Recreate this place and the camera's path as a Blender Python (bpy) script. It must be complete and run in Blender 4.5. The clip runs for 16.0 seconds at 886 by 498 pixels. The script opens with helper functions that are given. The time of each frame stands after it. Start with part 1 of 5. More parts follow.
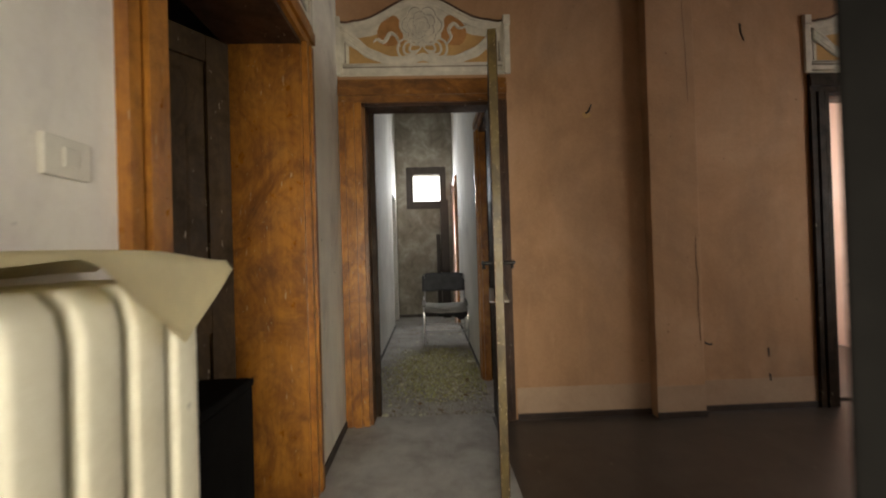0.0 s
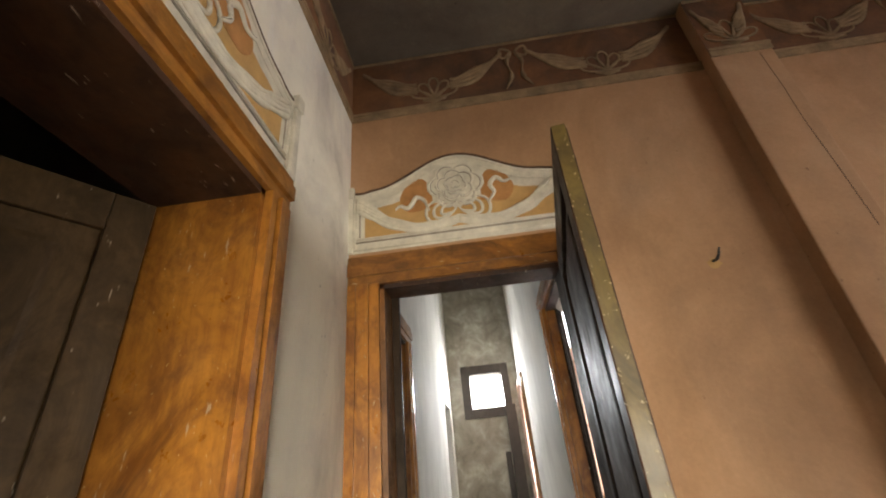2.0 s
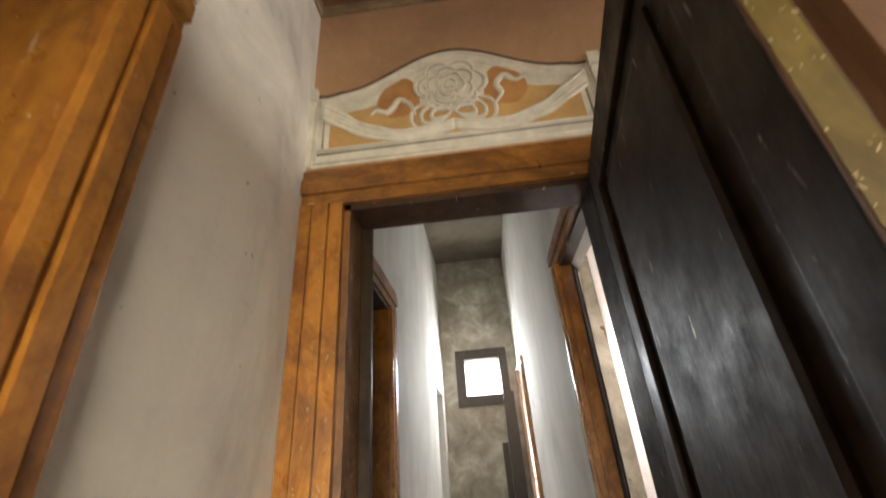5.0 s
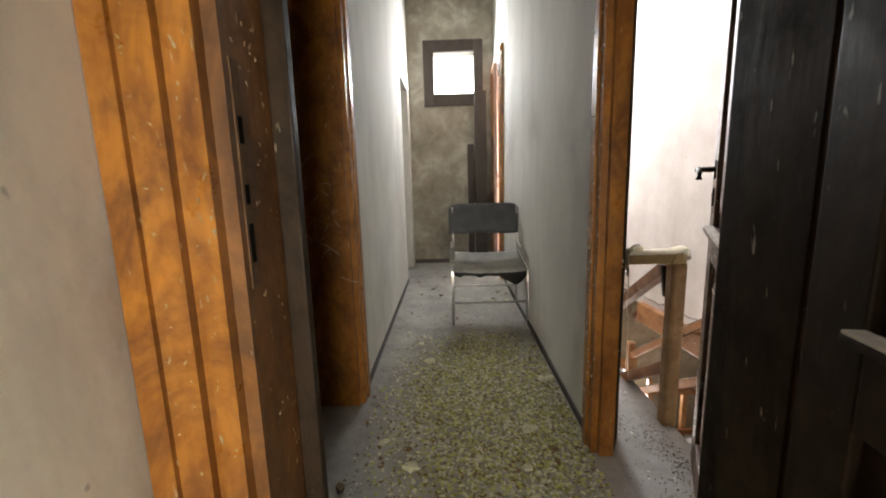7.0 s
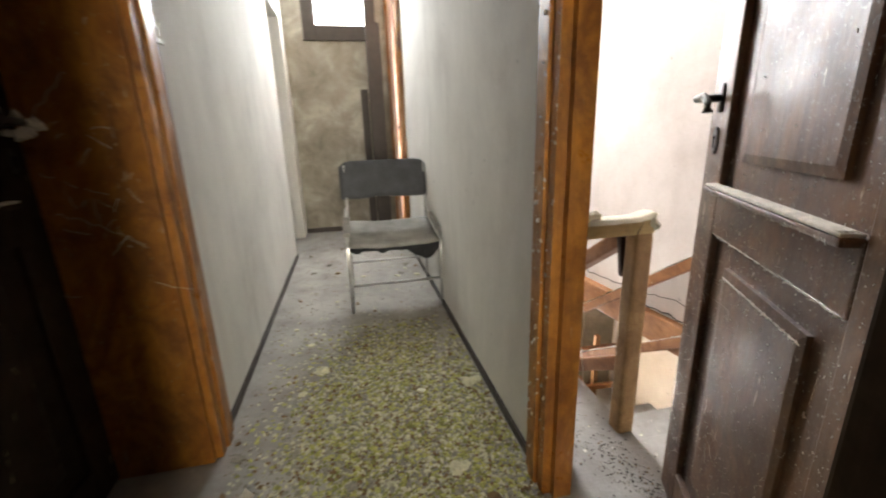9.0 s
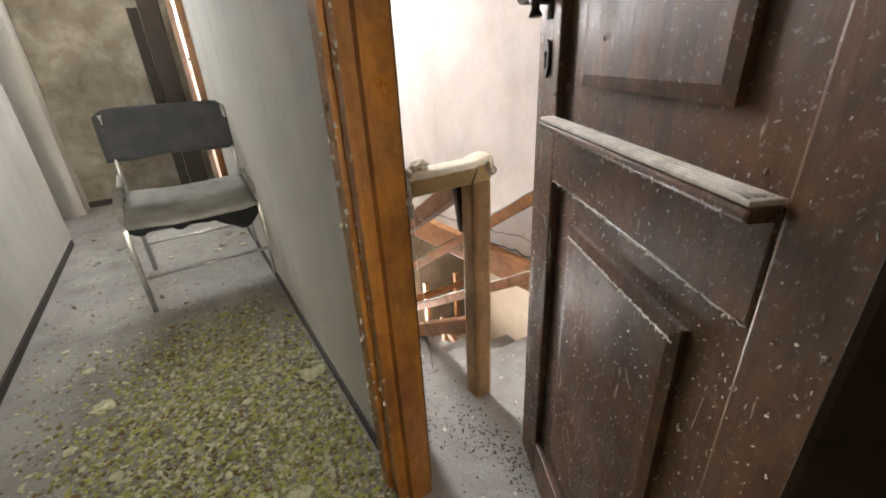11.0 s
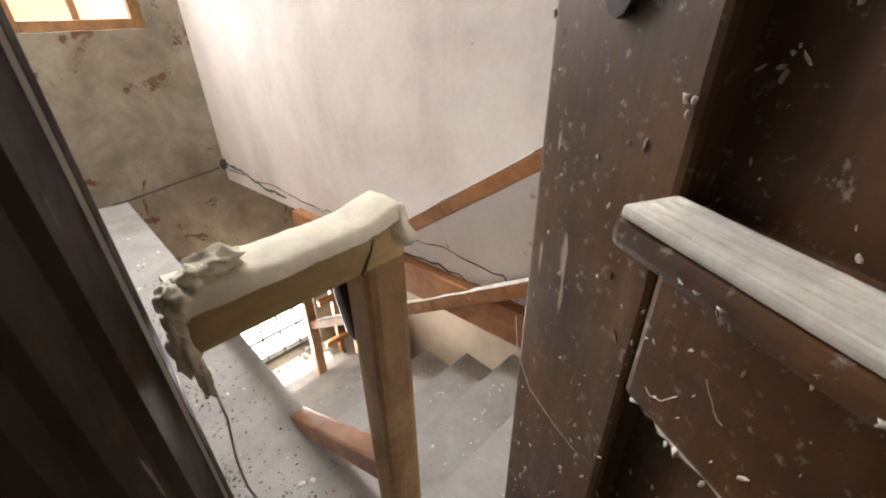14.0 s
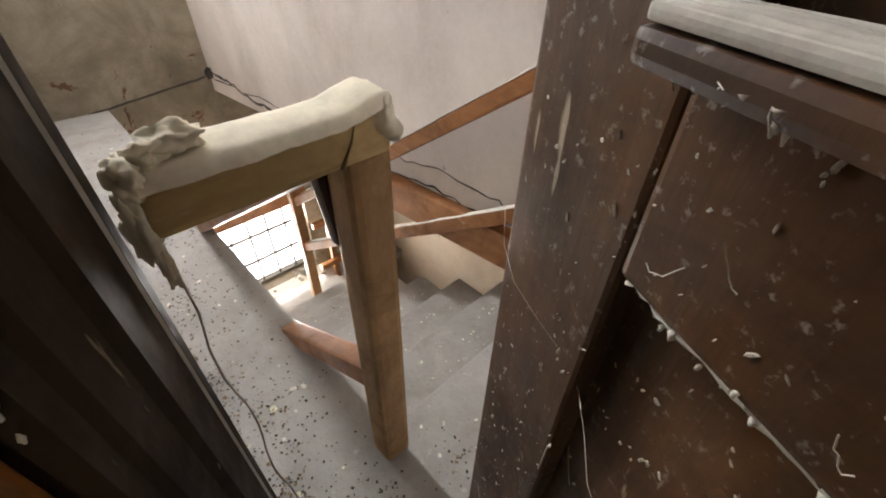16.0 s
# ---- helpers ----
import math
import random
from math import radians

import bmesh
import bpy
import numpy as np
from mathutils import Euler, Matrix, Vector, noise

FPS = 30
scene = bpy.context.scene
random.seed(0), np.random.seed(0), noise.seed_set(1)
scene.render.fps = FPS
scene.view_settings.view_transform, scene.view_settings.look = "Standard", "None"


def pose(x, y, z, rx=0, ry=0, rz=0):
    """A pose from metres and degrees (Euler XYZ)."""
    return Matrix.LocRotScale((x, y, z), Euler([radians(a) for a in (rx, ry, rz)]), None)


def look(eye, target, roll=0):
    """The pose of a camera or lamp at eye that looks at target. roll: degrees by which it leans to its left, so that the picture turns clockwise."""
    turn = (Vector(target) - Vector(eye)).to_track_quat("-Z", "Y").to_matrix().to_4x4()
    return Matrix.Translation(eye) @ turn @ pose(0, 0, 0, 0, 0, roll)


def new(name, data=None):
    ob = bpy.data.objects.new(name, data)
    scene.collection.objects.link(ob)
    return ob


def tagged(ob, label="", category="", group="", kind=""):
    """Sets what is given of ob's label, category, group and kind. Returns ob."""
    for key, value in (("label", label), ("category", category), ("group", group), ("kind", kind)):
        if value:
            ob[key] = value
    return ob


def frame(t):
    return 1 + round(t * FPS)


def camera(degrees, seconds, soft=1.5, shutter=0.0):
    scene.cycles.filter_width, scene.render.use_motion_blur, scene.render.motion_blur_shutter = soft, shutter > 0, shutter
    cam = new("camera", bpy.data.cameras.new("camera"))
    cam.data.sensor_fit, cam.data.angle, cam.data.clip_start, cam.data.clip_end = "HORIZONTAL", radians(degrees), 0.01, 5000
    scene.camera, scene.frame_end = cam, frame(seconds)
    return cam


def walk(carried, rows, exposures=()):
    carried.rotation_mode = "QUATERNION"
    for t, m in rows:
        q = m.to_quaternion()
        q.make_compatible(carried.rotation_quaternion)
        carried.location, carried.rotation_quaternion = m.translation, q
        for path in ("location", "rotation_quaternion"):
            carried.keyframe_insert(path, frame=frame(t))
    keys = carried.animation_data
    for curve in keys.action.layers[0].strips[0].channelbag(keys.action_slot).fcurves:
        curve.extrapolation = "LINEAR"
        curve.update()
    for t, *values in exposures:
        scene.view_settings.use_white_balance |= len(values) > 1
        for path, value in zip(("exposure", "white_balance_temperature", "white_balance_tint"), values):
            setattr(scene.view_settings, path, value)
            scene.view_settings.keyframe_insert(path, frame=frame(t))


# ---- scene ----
cam = camera(93.4, 16.0, soft=1.9, shutter=0.4)
PATH = [
    (0, (-0.07, 0.009, 1.138), (-0.001, 2.007, 1.155), -1.7),
    (0.5, (-0.022, 0.311, 1.167), (-0.047, 2.297, 1.402), -2.4),
    (1, (0.005, 0.567, 1.241), (-0.131, 2.492, 1.767), -3.2),
    (1.5, (-0.023, 0.798, 1.297), (-0.153, 2.647, 2.048), -3.8),
    (2, (-0.033, 0.994, 1.348), (-0.166, 2.762, 2.273), -5.5),
    (2.5, (-0.008, 1.175, 1.374), (-0.242, 2.858, 2.43), -5.6),
    (3, (0.021, 1.291, 1.404), (-0.306, 2.894, 2.554), -5.9),
    (3.2, (0.024, 1.307, 1.41), (-0.317, 2.885, 2.591), -6.2),
    (5.3, (-0.074, 1.674, 1.315), (-0.174, 3.532, 2.05), -3.8),
    (5.5, (-0.069, 1.734, 1.312), (-0.179, 3.655, 1.859), -3.1),
    (6, (-0.072, 1.938, 1.205), (-0.247, 3.926, 1.326), -1.7),
    (6.5, (-0.078, 2.033, 1.131), (-0.212, 4.02, 0.949), -0.3),
    (7, (-0.158, 2.202, 1.094), (-0.196, 4.172, 0.751), -1.6),
    (7.5, (-0.165, 2.276, 1.084), (-0.149, 4.236, 0.686), -2.0),
    (8, (-0.146, 2.451, 1.065), (-0.047, 4.405, 0.652), -2.2),
    (8.5, (-0.114, 2.633, 1.075), (-0.005, 4.576, 0.614), -2.0),
    (9, (-0.092, 2.791, 1.043), (0.305, 4.673, 0.496), -1.8),
    (9.5, (-0.038, 2.917, 1.042), (0.705, 4.657, 0.394), -3.2),
    (9.7, (-0.015, 2.955, 1.037), (0.826, 4.633, 0.344), -3.5),
    (12, (0.264, 3.169, 1.012), (1.298, 4.613, 0.093), -2.7),
    (12.5, (0.336, 3.332, 1.016), (1.542, 4.607, 0.058), -1.7),
    (13, (0.412, 3.434, 1.004), (1.71, 4.605, 0.033), -0.2),
    (13.5, (0.476, 3.488, 0.985), (1.687, 4.739, 0.006), -1.9),
    (14, (0.520, 3.517, 0.978), (1.728, 4.75, -0.031), -0.9),
    (14.5, (0.546, 3.517, 0.967), (1.756, 4.671, -0.131), 0.7),
    (15, (0.558, 3.516, 0.948), (1.729, 4.607, -0.252), 1.3),
    (15.5, (0.545, 3.514, 0.935), (1.662, 4.576, -0.339), 1.8),
    (16, (0.534, 3.516, 0.932), (1.622, 4.605, -0.345), 1.6),
]
EXPOSURES = [(0.0, -1.1), (0.5, -0.9), (1.0, -0.35), (2.0, -0.05), (3.0, 0.05), (5.5, 0.0), (6.5, -0.2), (7.5, -0.05), (8.5, 0.4), (9.7, 0.45), (12.0, 0.15), (12.5, 0.2), (13.5, 0.0), (14.0, -0.05), (15.0, 0.1), (16.0, -0.35)]
walk(cam, [(t, look(eye, target, roll)) for t, eye, target, roll in PATH], EXPOSURES)

# ---------------------------------------------------------------- plan, in metres
HALL_X, HALL_Y = -0.645, 2.81          # hall: side wall and front wall
COR_L, COR_R, COR_Y0, COR_Y1 = -0.62, 0.40, 2.96, 7.48
SW_END = 6.45                          # end wall of the stairwell
LEDGE_X = 0.79                         # edge of the floor slab over the stairs
HALL_TOP, COR_TOP, LOW = 3.72, 4.05, -3.4
RISER, GOING, NOSE_Y = 0.18, 0.27, 3.99


def skew_x(y):
    """The stairwell's long wall runs a little askew."""
    return 1.617 - 0.10 * (y - 4.0)


# ---------------------------------------------------------------- world and light
world = bpy.data.worlds.new("sky_world")
scene.world = world
world.use_nodes = True
wn = world.node_tree
sky = wn.nodes.new("ShaderNodeTexSky")
sky.sky_type, sky.sun_disc, sky.sun_elevation, sky.sun_rotation = "NISHITA", False, radians(40), radians(-20)
wn.nodes["Background"].inputs[1].default_value = 0.12
wn.links.new(sky.outputs[0], wn.nodes["Background"].inputs[0])


def area(name, eye, target, sx, sy, watts, colour, spread=180):
    lamp = bpy.data.lights.new(name, "AREA")
    lamp.spread = radians(spread)
    lamp.shape, lamp.size, lamp.size_y, lamp.energy, lamp.color = "RECTANGLE", sx, sy, watts, colour
    ob = new(name, lamp)
    ob.matrix_world = look(eye, target)
    return ob


sun = bpy.data.lights.new("sun", "SUN")
sun.energy, sun.angle, sun.color = 1.0, radians(12), (1.0, 0.95, 0.88)
new("sun", sun).matrix_world = look((3, 12, 14), (0, 0, 0))

# Unseen static lamp behind the start, standing in for a light carried along.
area("entry_fill_light", (0.30, -0.54, 0.9), (0.30, 2.8, 0.78), 1.35, 1.3, 48, (1.0, 0.92, 0.76), 78)
area("hall_east_light", (4.18, 1.15, 1.6), (-0.6, 1.6, 1.1), 1.3, 1.5, 20, (1.0, 0.95, 0.82), 105)
area("corridor_window_light", (-0.073, 7.47, 2.30), (-0.073, 3.0, 1.0), 0.46, 0.46, 50, (0.93, 0.97, 1.0))
area("stair_window_light", (0.905, 6.43, 2.40), (1.15, 3.4, 0.2), 0.55, 2.9, 148, (0.97, 0.97, 1.0))
area("stair_low_window_light", (1.39, 6.44, -1.37), (1.25, 4.5, -0.4), 0.72, 0.7, 60, (1.0, 0.96, 0.92))
area("salon_window_light", (3.3, 5.38, 1.8), (3.3, 2.8, 1.2), 1.2, 1.6, 90, (1.0, 0.93, 0.86))
area("balcony_door_light", (1.45, 7.05, 1.2), (0.3, 6.9, 1.1), 0.7, 1.8, 30, (1.0, 0.95, 0.88))


# ---------------------------------------------------------------- materials
def material(name, rough=0.8, metal=0.0):
    m = bpy.data.materials.new(name)
    m.use_nodes = True
    b = m.node_tree.nodes["Principled BSDF"]
    b.inputs["Roughness"].default_value, b.inputs["Metallic"].default_value = rough, metal
    return m, m.node_tree, b


def node(nt, kind, **values):
    n = nt.nodes.new(kind)
    for k, v in values.items():
        n.inputs[k.replace("_", " ")].default_value = v
    return n


def coords(nt, scale=(1, 1, 1)):
    geo = nt.nodes.new("ShaderNodeNewGeometry")
    mp = nt.nodes.new("ShaderNodeMapping")
    mp.inputs["Scale"].default_value = scale
    nt.links.new(geo.outputs["Position"], mp.inputs["Vector"])
    return mp.outputs[0]


def ramp(nt, fac, stops):
    r = nt.nodes.new("ShaderNodeValToRGB")
    while len(r.color_ramp.elements) < len(stops):
        r.color_ramp.elements.new(0.5)
    for e, (p, c) in zip(r.color_ramp.elements, stops):
        e.position, e.color = p, (*c, 1) if len(c) == 3 else c
    nt.links.new(fac, r.inputs[0])
    return r.outputs[0]


def mix(nt, fac, a, b, how="MIX"):
    m = nt.nodes.new("ShaderNodeMix")
    m.data_type, m.blend_type = "RGBA", how
    for sock, v in ((m.inputs[0], fac), (m.inputs[6], a), (m.inputs[7], b)):
        if isinstance(v, (int, float)):
            sock.default_value = v
        elif isinstance(v, tuple):
            sock.default_value = (*v, 1)
        else:
            nt.links.new(v, sock)
    return m.outputs[2]


def noise_of(nt, vec, scale, detail=6, rough=0.6, dist=0.0):
    n = node(nt, "ShaderNodeTexNoise", Scale=scale, Detail=detail, Roughness=rough, Distortion=dist)
    nt.links.new(vec, n.inputs["Vector"])
    return n.outputs["Fac"]


def bump(nt, b, height, strength, distance=0.01):
    bp = node(nt, "ShaderNodeBump", Strength=strength, Distance=distance)
    nt.links.new(height, bp.inputs["Height"])
    nt.links.new(bp.outputs[0], b.inputs["Normal"])


def plaster(name, base, dark, light, streak=1.0, blotch=1.2, rough=0.88, peel=None, soot=0.0):
    """Old distempered plaster: cloudy tone, runs of damp down the wall, soot smears, fine grain."""
    m, nt, b = material(name, rough)
    v = coords(nt)
    big = noise_of(nt, v, blotch, 7, 0.65, 0.4)
    c = ramp(nt, big, [(0.28, dark), (0.5, base), (0.74, light)])
    run = noise_of(nt, coords(nt, (4, 4, 0.55)), 1.0, 4, 0.55, 0.3)
    c = mix(nt, ramp(nt, run, [(0.48, (0, 0, 0)), (0.85, (0.35 * streak,) * 3)]), c, tuple(0.62 * x for x in dark))
    if soot:
        smear = noise_of(nt, coords(nt, (1.3, 1.3, 0.75)), 1.6, 9, 0.62, 0.45)
        c = mix(nt, ramp(nt, smear, [(0.46, (0, 0, 0)), (0.60, (0.35 * soot,) * 3), (0.78, (soot,) * 3)]), c, (0.16, 0.12, 0.10))
        scrape = noise_of(nt, coords(nt, (9, 9, 2.5)), 1.0, 6, 0.7, 0.5)
        c = mix(nt, ramp(nt, scrape, [(0.60, (0, 0, 0)), (0.72, (0.4 * soot,) * 3)]), c, tuple(min(0.8, 1.25 * x) for x in light))
    fine = noise_of(nt, v, 60, 4, 0.7)
    c = mix(nt, 0.08, c, ramp(nt, fine, [(0.35, (0.25, 0.25, 0.25)), (0.65, (0.8, 0.8, 0.8))]), "OVERLAY")
    if peel:
        spots = noise_of(nt, v, 3.1, 9, 0.72, 0.5)
        c = mix(nt, ramp(nt, spots, [(0.585, (0, 0, 0)), (0.605, (1, 1, 1))]), c, peel)
    specks = noise_of(nt, v, 21, 2, 0.5)
    c = mix(nt, ramp(nt, specks, [(0.735, (0, 0, 0)), (0.77, (0.5, 0.5, 0.5))]), c, tuple(0.4 * x for x in dark))
    nt.links.new(c, b.inputs["Base Color"])
    bump(nt, b, mix(nt, 0.4, fine, big), 0.25, 0.006)
    return m


def wood(name, light, dark, rough=0.35, axis=2, worn=0.5, coat=0.2, scale=1.0, spec=0.5, dust=0.0):
    """Grained, burl-figured wood along an axis, varnish worn pale in chips and scratches, under an uneven film of dust."""
    m, nt, b = material(name, rough)
    s = [22 * scale] * 3
    s[axis] = 1.3 * scale
    grain = noise_of(nt, coords(nt, tuple(s)), 1.0, 8, 0.68, 0.8)
    v = coords(nt)
    cloud = noise_of(nt, coords(nt, tuple(1.0 if k != axis else 0.55 for k in range(3))), 4.6, 8, 0.72, 0.9)
    c = ramp(nt, grain, [(0.3, dark), (0.68, light)])
    c = mix(nt, 0.5, c, ramp(nt, cloud, [(0.25, dark), (0.5, light), (0.75, tuple(min(1, 1.35 * x) for x in light))]))
    burl = noise_of(nt, coords(nt, tuple(1.0 if k != axis else 0.7 for k in range(3))), 4.2, 7, 0.72, 1.2)
    c = mix(nt, ramp(nt, burl, [(0.36, (0.8, 0.8, 0.8)), (0.56, (0, 0, 0))]), c, tuple(0.7 * x for x in dark))
    figure = noise_of(nt, coords(nt, tuple(13.0 if k != axis else 8.0 for k in range(3))), 1.0, 5, 0.62, 2.2)
    c = mix(nt, ramp(nt, figure, [(0.36, (0.38, 0.38, 0.38)), (0.54, (0, 0, 0))]), c, dark)
    s2 = [70] * 3
    s2[axis] = 14
    chips = noise_of(nt, coords(nt, tuple(s2)), 1.0, 3, 0.5)
    c = mix(nt, ramp(nt, chips, [(0.70, (0, 0, 0)), (0.74, (worn,) * 3)]), c, (0.55, 0.46, 0.34))
    dirt = noise_of(nt, v, 8, 5, 0.7)
    c = mix(nt, ramp(nt, dirt, [(0.52, (0, 0, 0)), (0.8, (0.6, 0.6, 0.6))]), c, tuple(0.3 * x for x in dark))
    if dust:
        film = noise_of(nt, coords(nt, (1.0, 1.0, 0.5)), 5.5, 7, 0.7, 0.6)
        c = mix(nt, ramp(nt, film, [(0.45, (0, 0, 0)), (0.78, (0.28 * dust,) * 3)]), c, (0.42, 0.36, 0.28))
        powder = noise_of(nt, v, 130, 3, 0.7)
        c = mix(nt, ramp(nt, powder, [(0.60, (0, 0, 0)), (0.70, (0.8 * dust,) * 3)]), c, (0.52, 0.48, 0.42))
    nt.links.new(c, b.inputs["Base Color"])
    r = ramp(nt, dirt, [(0.3, (rough - 0.1,) * 3), (0.75, (min(1, rough + 0.3),) * 3)])
    nt.links.new(r, b.inputs["Roughness"])
    b.inputs["Specular IOR Level"].default_value = spec
    b.inputs["Coat Weight"].default_value, b.inputs["Coat Roughness"].default_value = coat, 0.25
    bump(nt, b, mix(nt, 0.5, mix(nt, 0.4, grain, figure), chips), 0.35, 0.004)
    return m


def dusty(name, base, dark, rough=0.9, scale=5.0, dust=(0.5, 0.48, 0.44), amount=0.6):
    """Stone, concrete or tile under trodden dust and crumbs."""
    m, nt, b = material(name, rough)
    v = coords(nt)
    a = noise_of(nt, v, scale, 8, 0.7, 0.3)
    c = ramp(nt, a, [(0.3, dark), (0.62, base)])
    d = noise_of(nt, v, scale * 0.35, 6, 0.6)
    c = mix(nt, ramp(nt, d, [(0.4, (0, 0, 0)), (0.7, (amount,) * 3)]), c, dust)
    fine = noise_of(nt, v, 90, 3, 0.6)
    c = mix(nt, ramp(nt, fine, [(0.62, (0, 0, 0)), (0.72, (0.28, 0.28, 0.28))]), c, tuple(0.6 * x for x in dark))
    c = mix(nt, ramp(nt, noise_of(nt, v, 23, 5, 0.65), [(0.64, (0, 0, 0)), (0.72, (0.3, 0.3, 0.3))]), c, (0.7, 0.68, 0.62))
    nt.links.new(c, b.inputs["Base Color"])
    bump(nt, b, mix(nt, 0.5, a, fine), 0.4, 0.006)
    return m


def plain(name, colour, rough=0.6, metal=0.0, vary=0.25, scale=14.0):
    m, nt, b = material(name, rough, metal)
    n = noise_of(nt, coords(nt), scale, 6, 0.65)
    c = ramp(nt, n, [(0.3, tuple(x * (1 - vary) for x in colour)), (0.7, tuple(min(1, x * (1 + vary)) for x in colour))])
    nt.links.new(c, b.inputs["Base Color"])
    bump(nt, b, n, 0.2, 0.003)
    return m


M_LILAC = plaster("hall_side_plaster", (0.79, 0.74, 0.64), (0.58, 0.52, 0.505), (0.88, 0.85, 0.71), 1.2, 1.0, soot=0.8)
M_PEACH = plaster("hall_peach_plaster", (0.43, 0.245, 0.128), (0.29, 0.155, 0.076), (0.54, 0.34, 0.20), 1.0, 0.9, soot=0.4)
M_CORR = plaster("corridor_plaster", (0.70, 0.68, 0.63), (0.57, 0.55, 0.51), (0.78, 0.76, 0.71), 1.2, 0.9, soot=0.3)
M_MOTTLE = plaster("mottled_damp_plaster", (0.33, 0.30, 0.24), (0.17, 0.15, 0.115), (0.60, 0.57, 0.49), 1.2, 3.4)
M_STAIR = plaster("stair_plaster", (0.65, 0.60, 0.565), (0.51, 0.46, 0.425), (0.73, 0.69, 0.65), 0.9, 1.1, soot=0.3)
# Peeling plaster, its base lowered to carry the shade of a backlit wall.
M_PEEL = plaster("backlit_peeling_plaster", (0.235, 0.20, 0.145), (0.12, 0.102, 0.072), (0.39, 0.35, 0.27), 1.1, 3.0, peel=(0.13, 0.062, 0.034))
M_UNDER = plaster("lower_stair_plaster", (0.55, 0.45, 0.34), (0.42, 0.33, 0.24), (0.64, 0.55, 0.43), 0.6, 1.2)
# Base darkened to keep the ceilings dim above the low lamps.
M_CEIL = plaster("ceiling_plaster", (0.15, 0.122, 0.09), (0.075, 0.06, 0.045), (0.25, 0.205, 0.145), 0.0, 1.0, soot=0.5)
M_PINK = plaster("salon_plaster", (0.74, 0.55, 0.45), (0.66, 0.46, 0.37), (0.80, 0.64, 0.55), 0.3, 0.9)
M_WOOD = wood("orange_varnished_wood", (0.46, 0.192, 0.027), (0.15, 0.046, 0.009), 0.33)
# Level copy kept darker: dim light on the door head put into the colour.
M_WOOD_H = wood("orange_varnished_wood_level", (0.33, 0.135, 0.022), (0.10, 0.036, 0.009), 0.35, axis=0)
M_WOOD_HY = wood("orange_varnished_wood_across", (0.42, 0.18, 0.03), (0.14, 0.05, 0.012), 0.35, axis=1)
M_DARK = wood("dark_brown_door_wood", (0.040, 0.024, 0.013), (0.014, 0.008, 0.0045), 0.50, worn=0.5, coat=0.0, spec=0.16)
M_DOOR1 = wood("dull_olive_brown_door_wood", (0.078, 0.046, 0.018), (0.034, 0.019, 0.008), 0.48, worn=0.6, coat=0.0, spec=0.16)
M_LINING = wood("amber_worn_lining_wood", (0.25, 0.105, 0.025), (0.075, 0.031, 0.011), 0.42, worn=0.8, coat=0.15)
M_NEWEL = wood("dusty_tan_post_wood", (0.46, 0.29, 0.13), (0.25, 0.135, 0.05), 0.55, worn=0.8, coat=0.0)
M_OLIVE = wood("olive_edge_paint", (0.175, 0.12, 0.03), (0.08, 0.052, 0.016), 0.45, worn=0.6, coat=0.1)
M_GREY = wood("dusty_brown_door_wood", (0.175, 0.078, 0.026), (0.030, 0.015, 0.008), 0.40, worn=0.9, coat=0.16, dust=0.5)
# Red-brown wood deepened so that soffits and turned-away jambs look shaded.
M_SOFFIT = wood("shade_deepened_red_wood", (0.065, 0.025, 0.008), (0.026, 0.010, 0.004), 0.5, axis=1, worn=0.8, coat=0.05)
M_RAILTOP = wood("pale_dusty_rail_wood", (0.50, 0.37, 0.17), (0.36, 0.24, 0.09), 0.6, axis=0, worn=0.5, coat=0.0)
M_RAIL = wood("red_brown_rail_wood", (0.36, 0.16, 0.055), (0.20, 0.075, 0.022), 0.45, axis=1, worn=0.6, coat=0.1)
M_RAIL_Z = wood("red_brown_post_wood", (0.40, 0.21, 0.085), (0.22, 0.10, 0.035), 0.45, worn=0.6, coat=0.1)
M_FLOOR_H = dusty("hall_dark_floor", (0.075, 0.060, 0.049), (0.038, 0.029, 0.023), 0.36, 3.0, (0.12, 0.10, 0.085), 0.5)
M_FLOOR = dusty("corridor_dusty_floor", (0.40, 0.38, 0.345), (0.23, 0.21, 0.185), 0.92, 5.0, (0.52, 0.50, 0.465), 0.6)
M_STEP = dusty("dusty_stone_step", (0.34, 0.32, 0.295), (0.21, 0.195, 0.175), 0.9, 5.0, (0.42, 0.40, 0.375), 0.6)
M_DUST = plain("settled_dust", (0.62, 0.58, 0.50), 1.0, 0, 0.25, 40)
# Near-black without gloss: lack of light put into the colour.
M_BLACK = plain("unlit_black_surface", (0.006, 0.0055, 0.005), 0.9)
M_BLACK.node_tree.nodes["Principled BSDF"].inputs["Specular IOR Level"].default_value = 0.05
M_IRON = plain("dark_iron", (0.06, 0.055, 0.05), 0.45, 0.7)
M_CHROME = plain("dull_chrome", (0.55, 0.54, 0.52), 0.3, 0.9)
M_VINYL = plain("dark_grey_vinyl", (0.055, 0.057, 0.062), 0.75, 0, 0.4, 9)
M_SEAT = dusty("dusty_seat_cloth", (0.26, 0.25, 0.23), (0.15, 0.145, 0.135), 0.95, 9, (0.44, 0.42, 0.38), 0.8)
M_RADI = plaster("cream_radiator_enamel", (0.66, 0.62, 0.47), (0.56, 0.51, 0.37), (0.71, 0.67, 0.53), 0.5, 4.0, 0.42, soot=0.22)
M_PAPER = plain("yellowed_paper", (0.68, 0.60, 0.38), 0.85, 0, 0.10, 7)
M_SWITCH = plain("ivory_plastic", (0.66, 0.62, 0.52), 0.4, 0, 0.06)
M_CREAM = plain("cream_painted_ornament", (0.62, 0.57, 0.46), 0.85, 0, 0.20, 12)
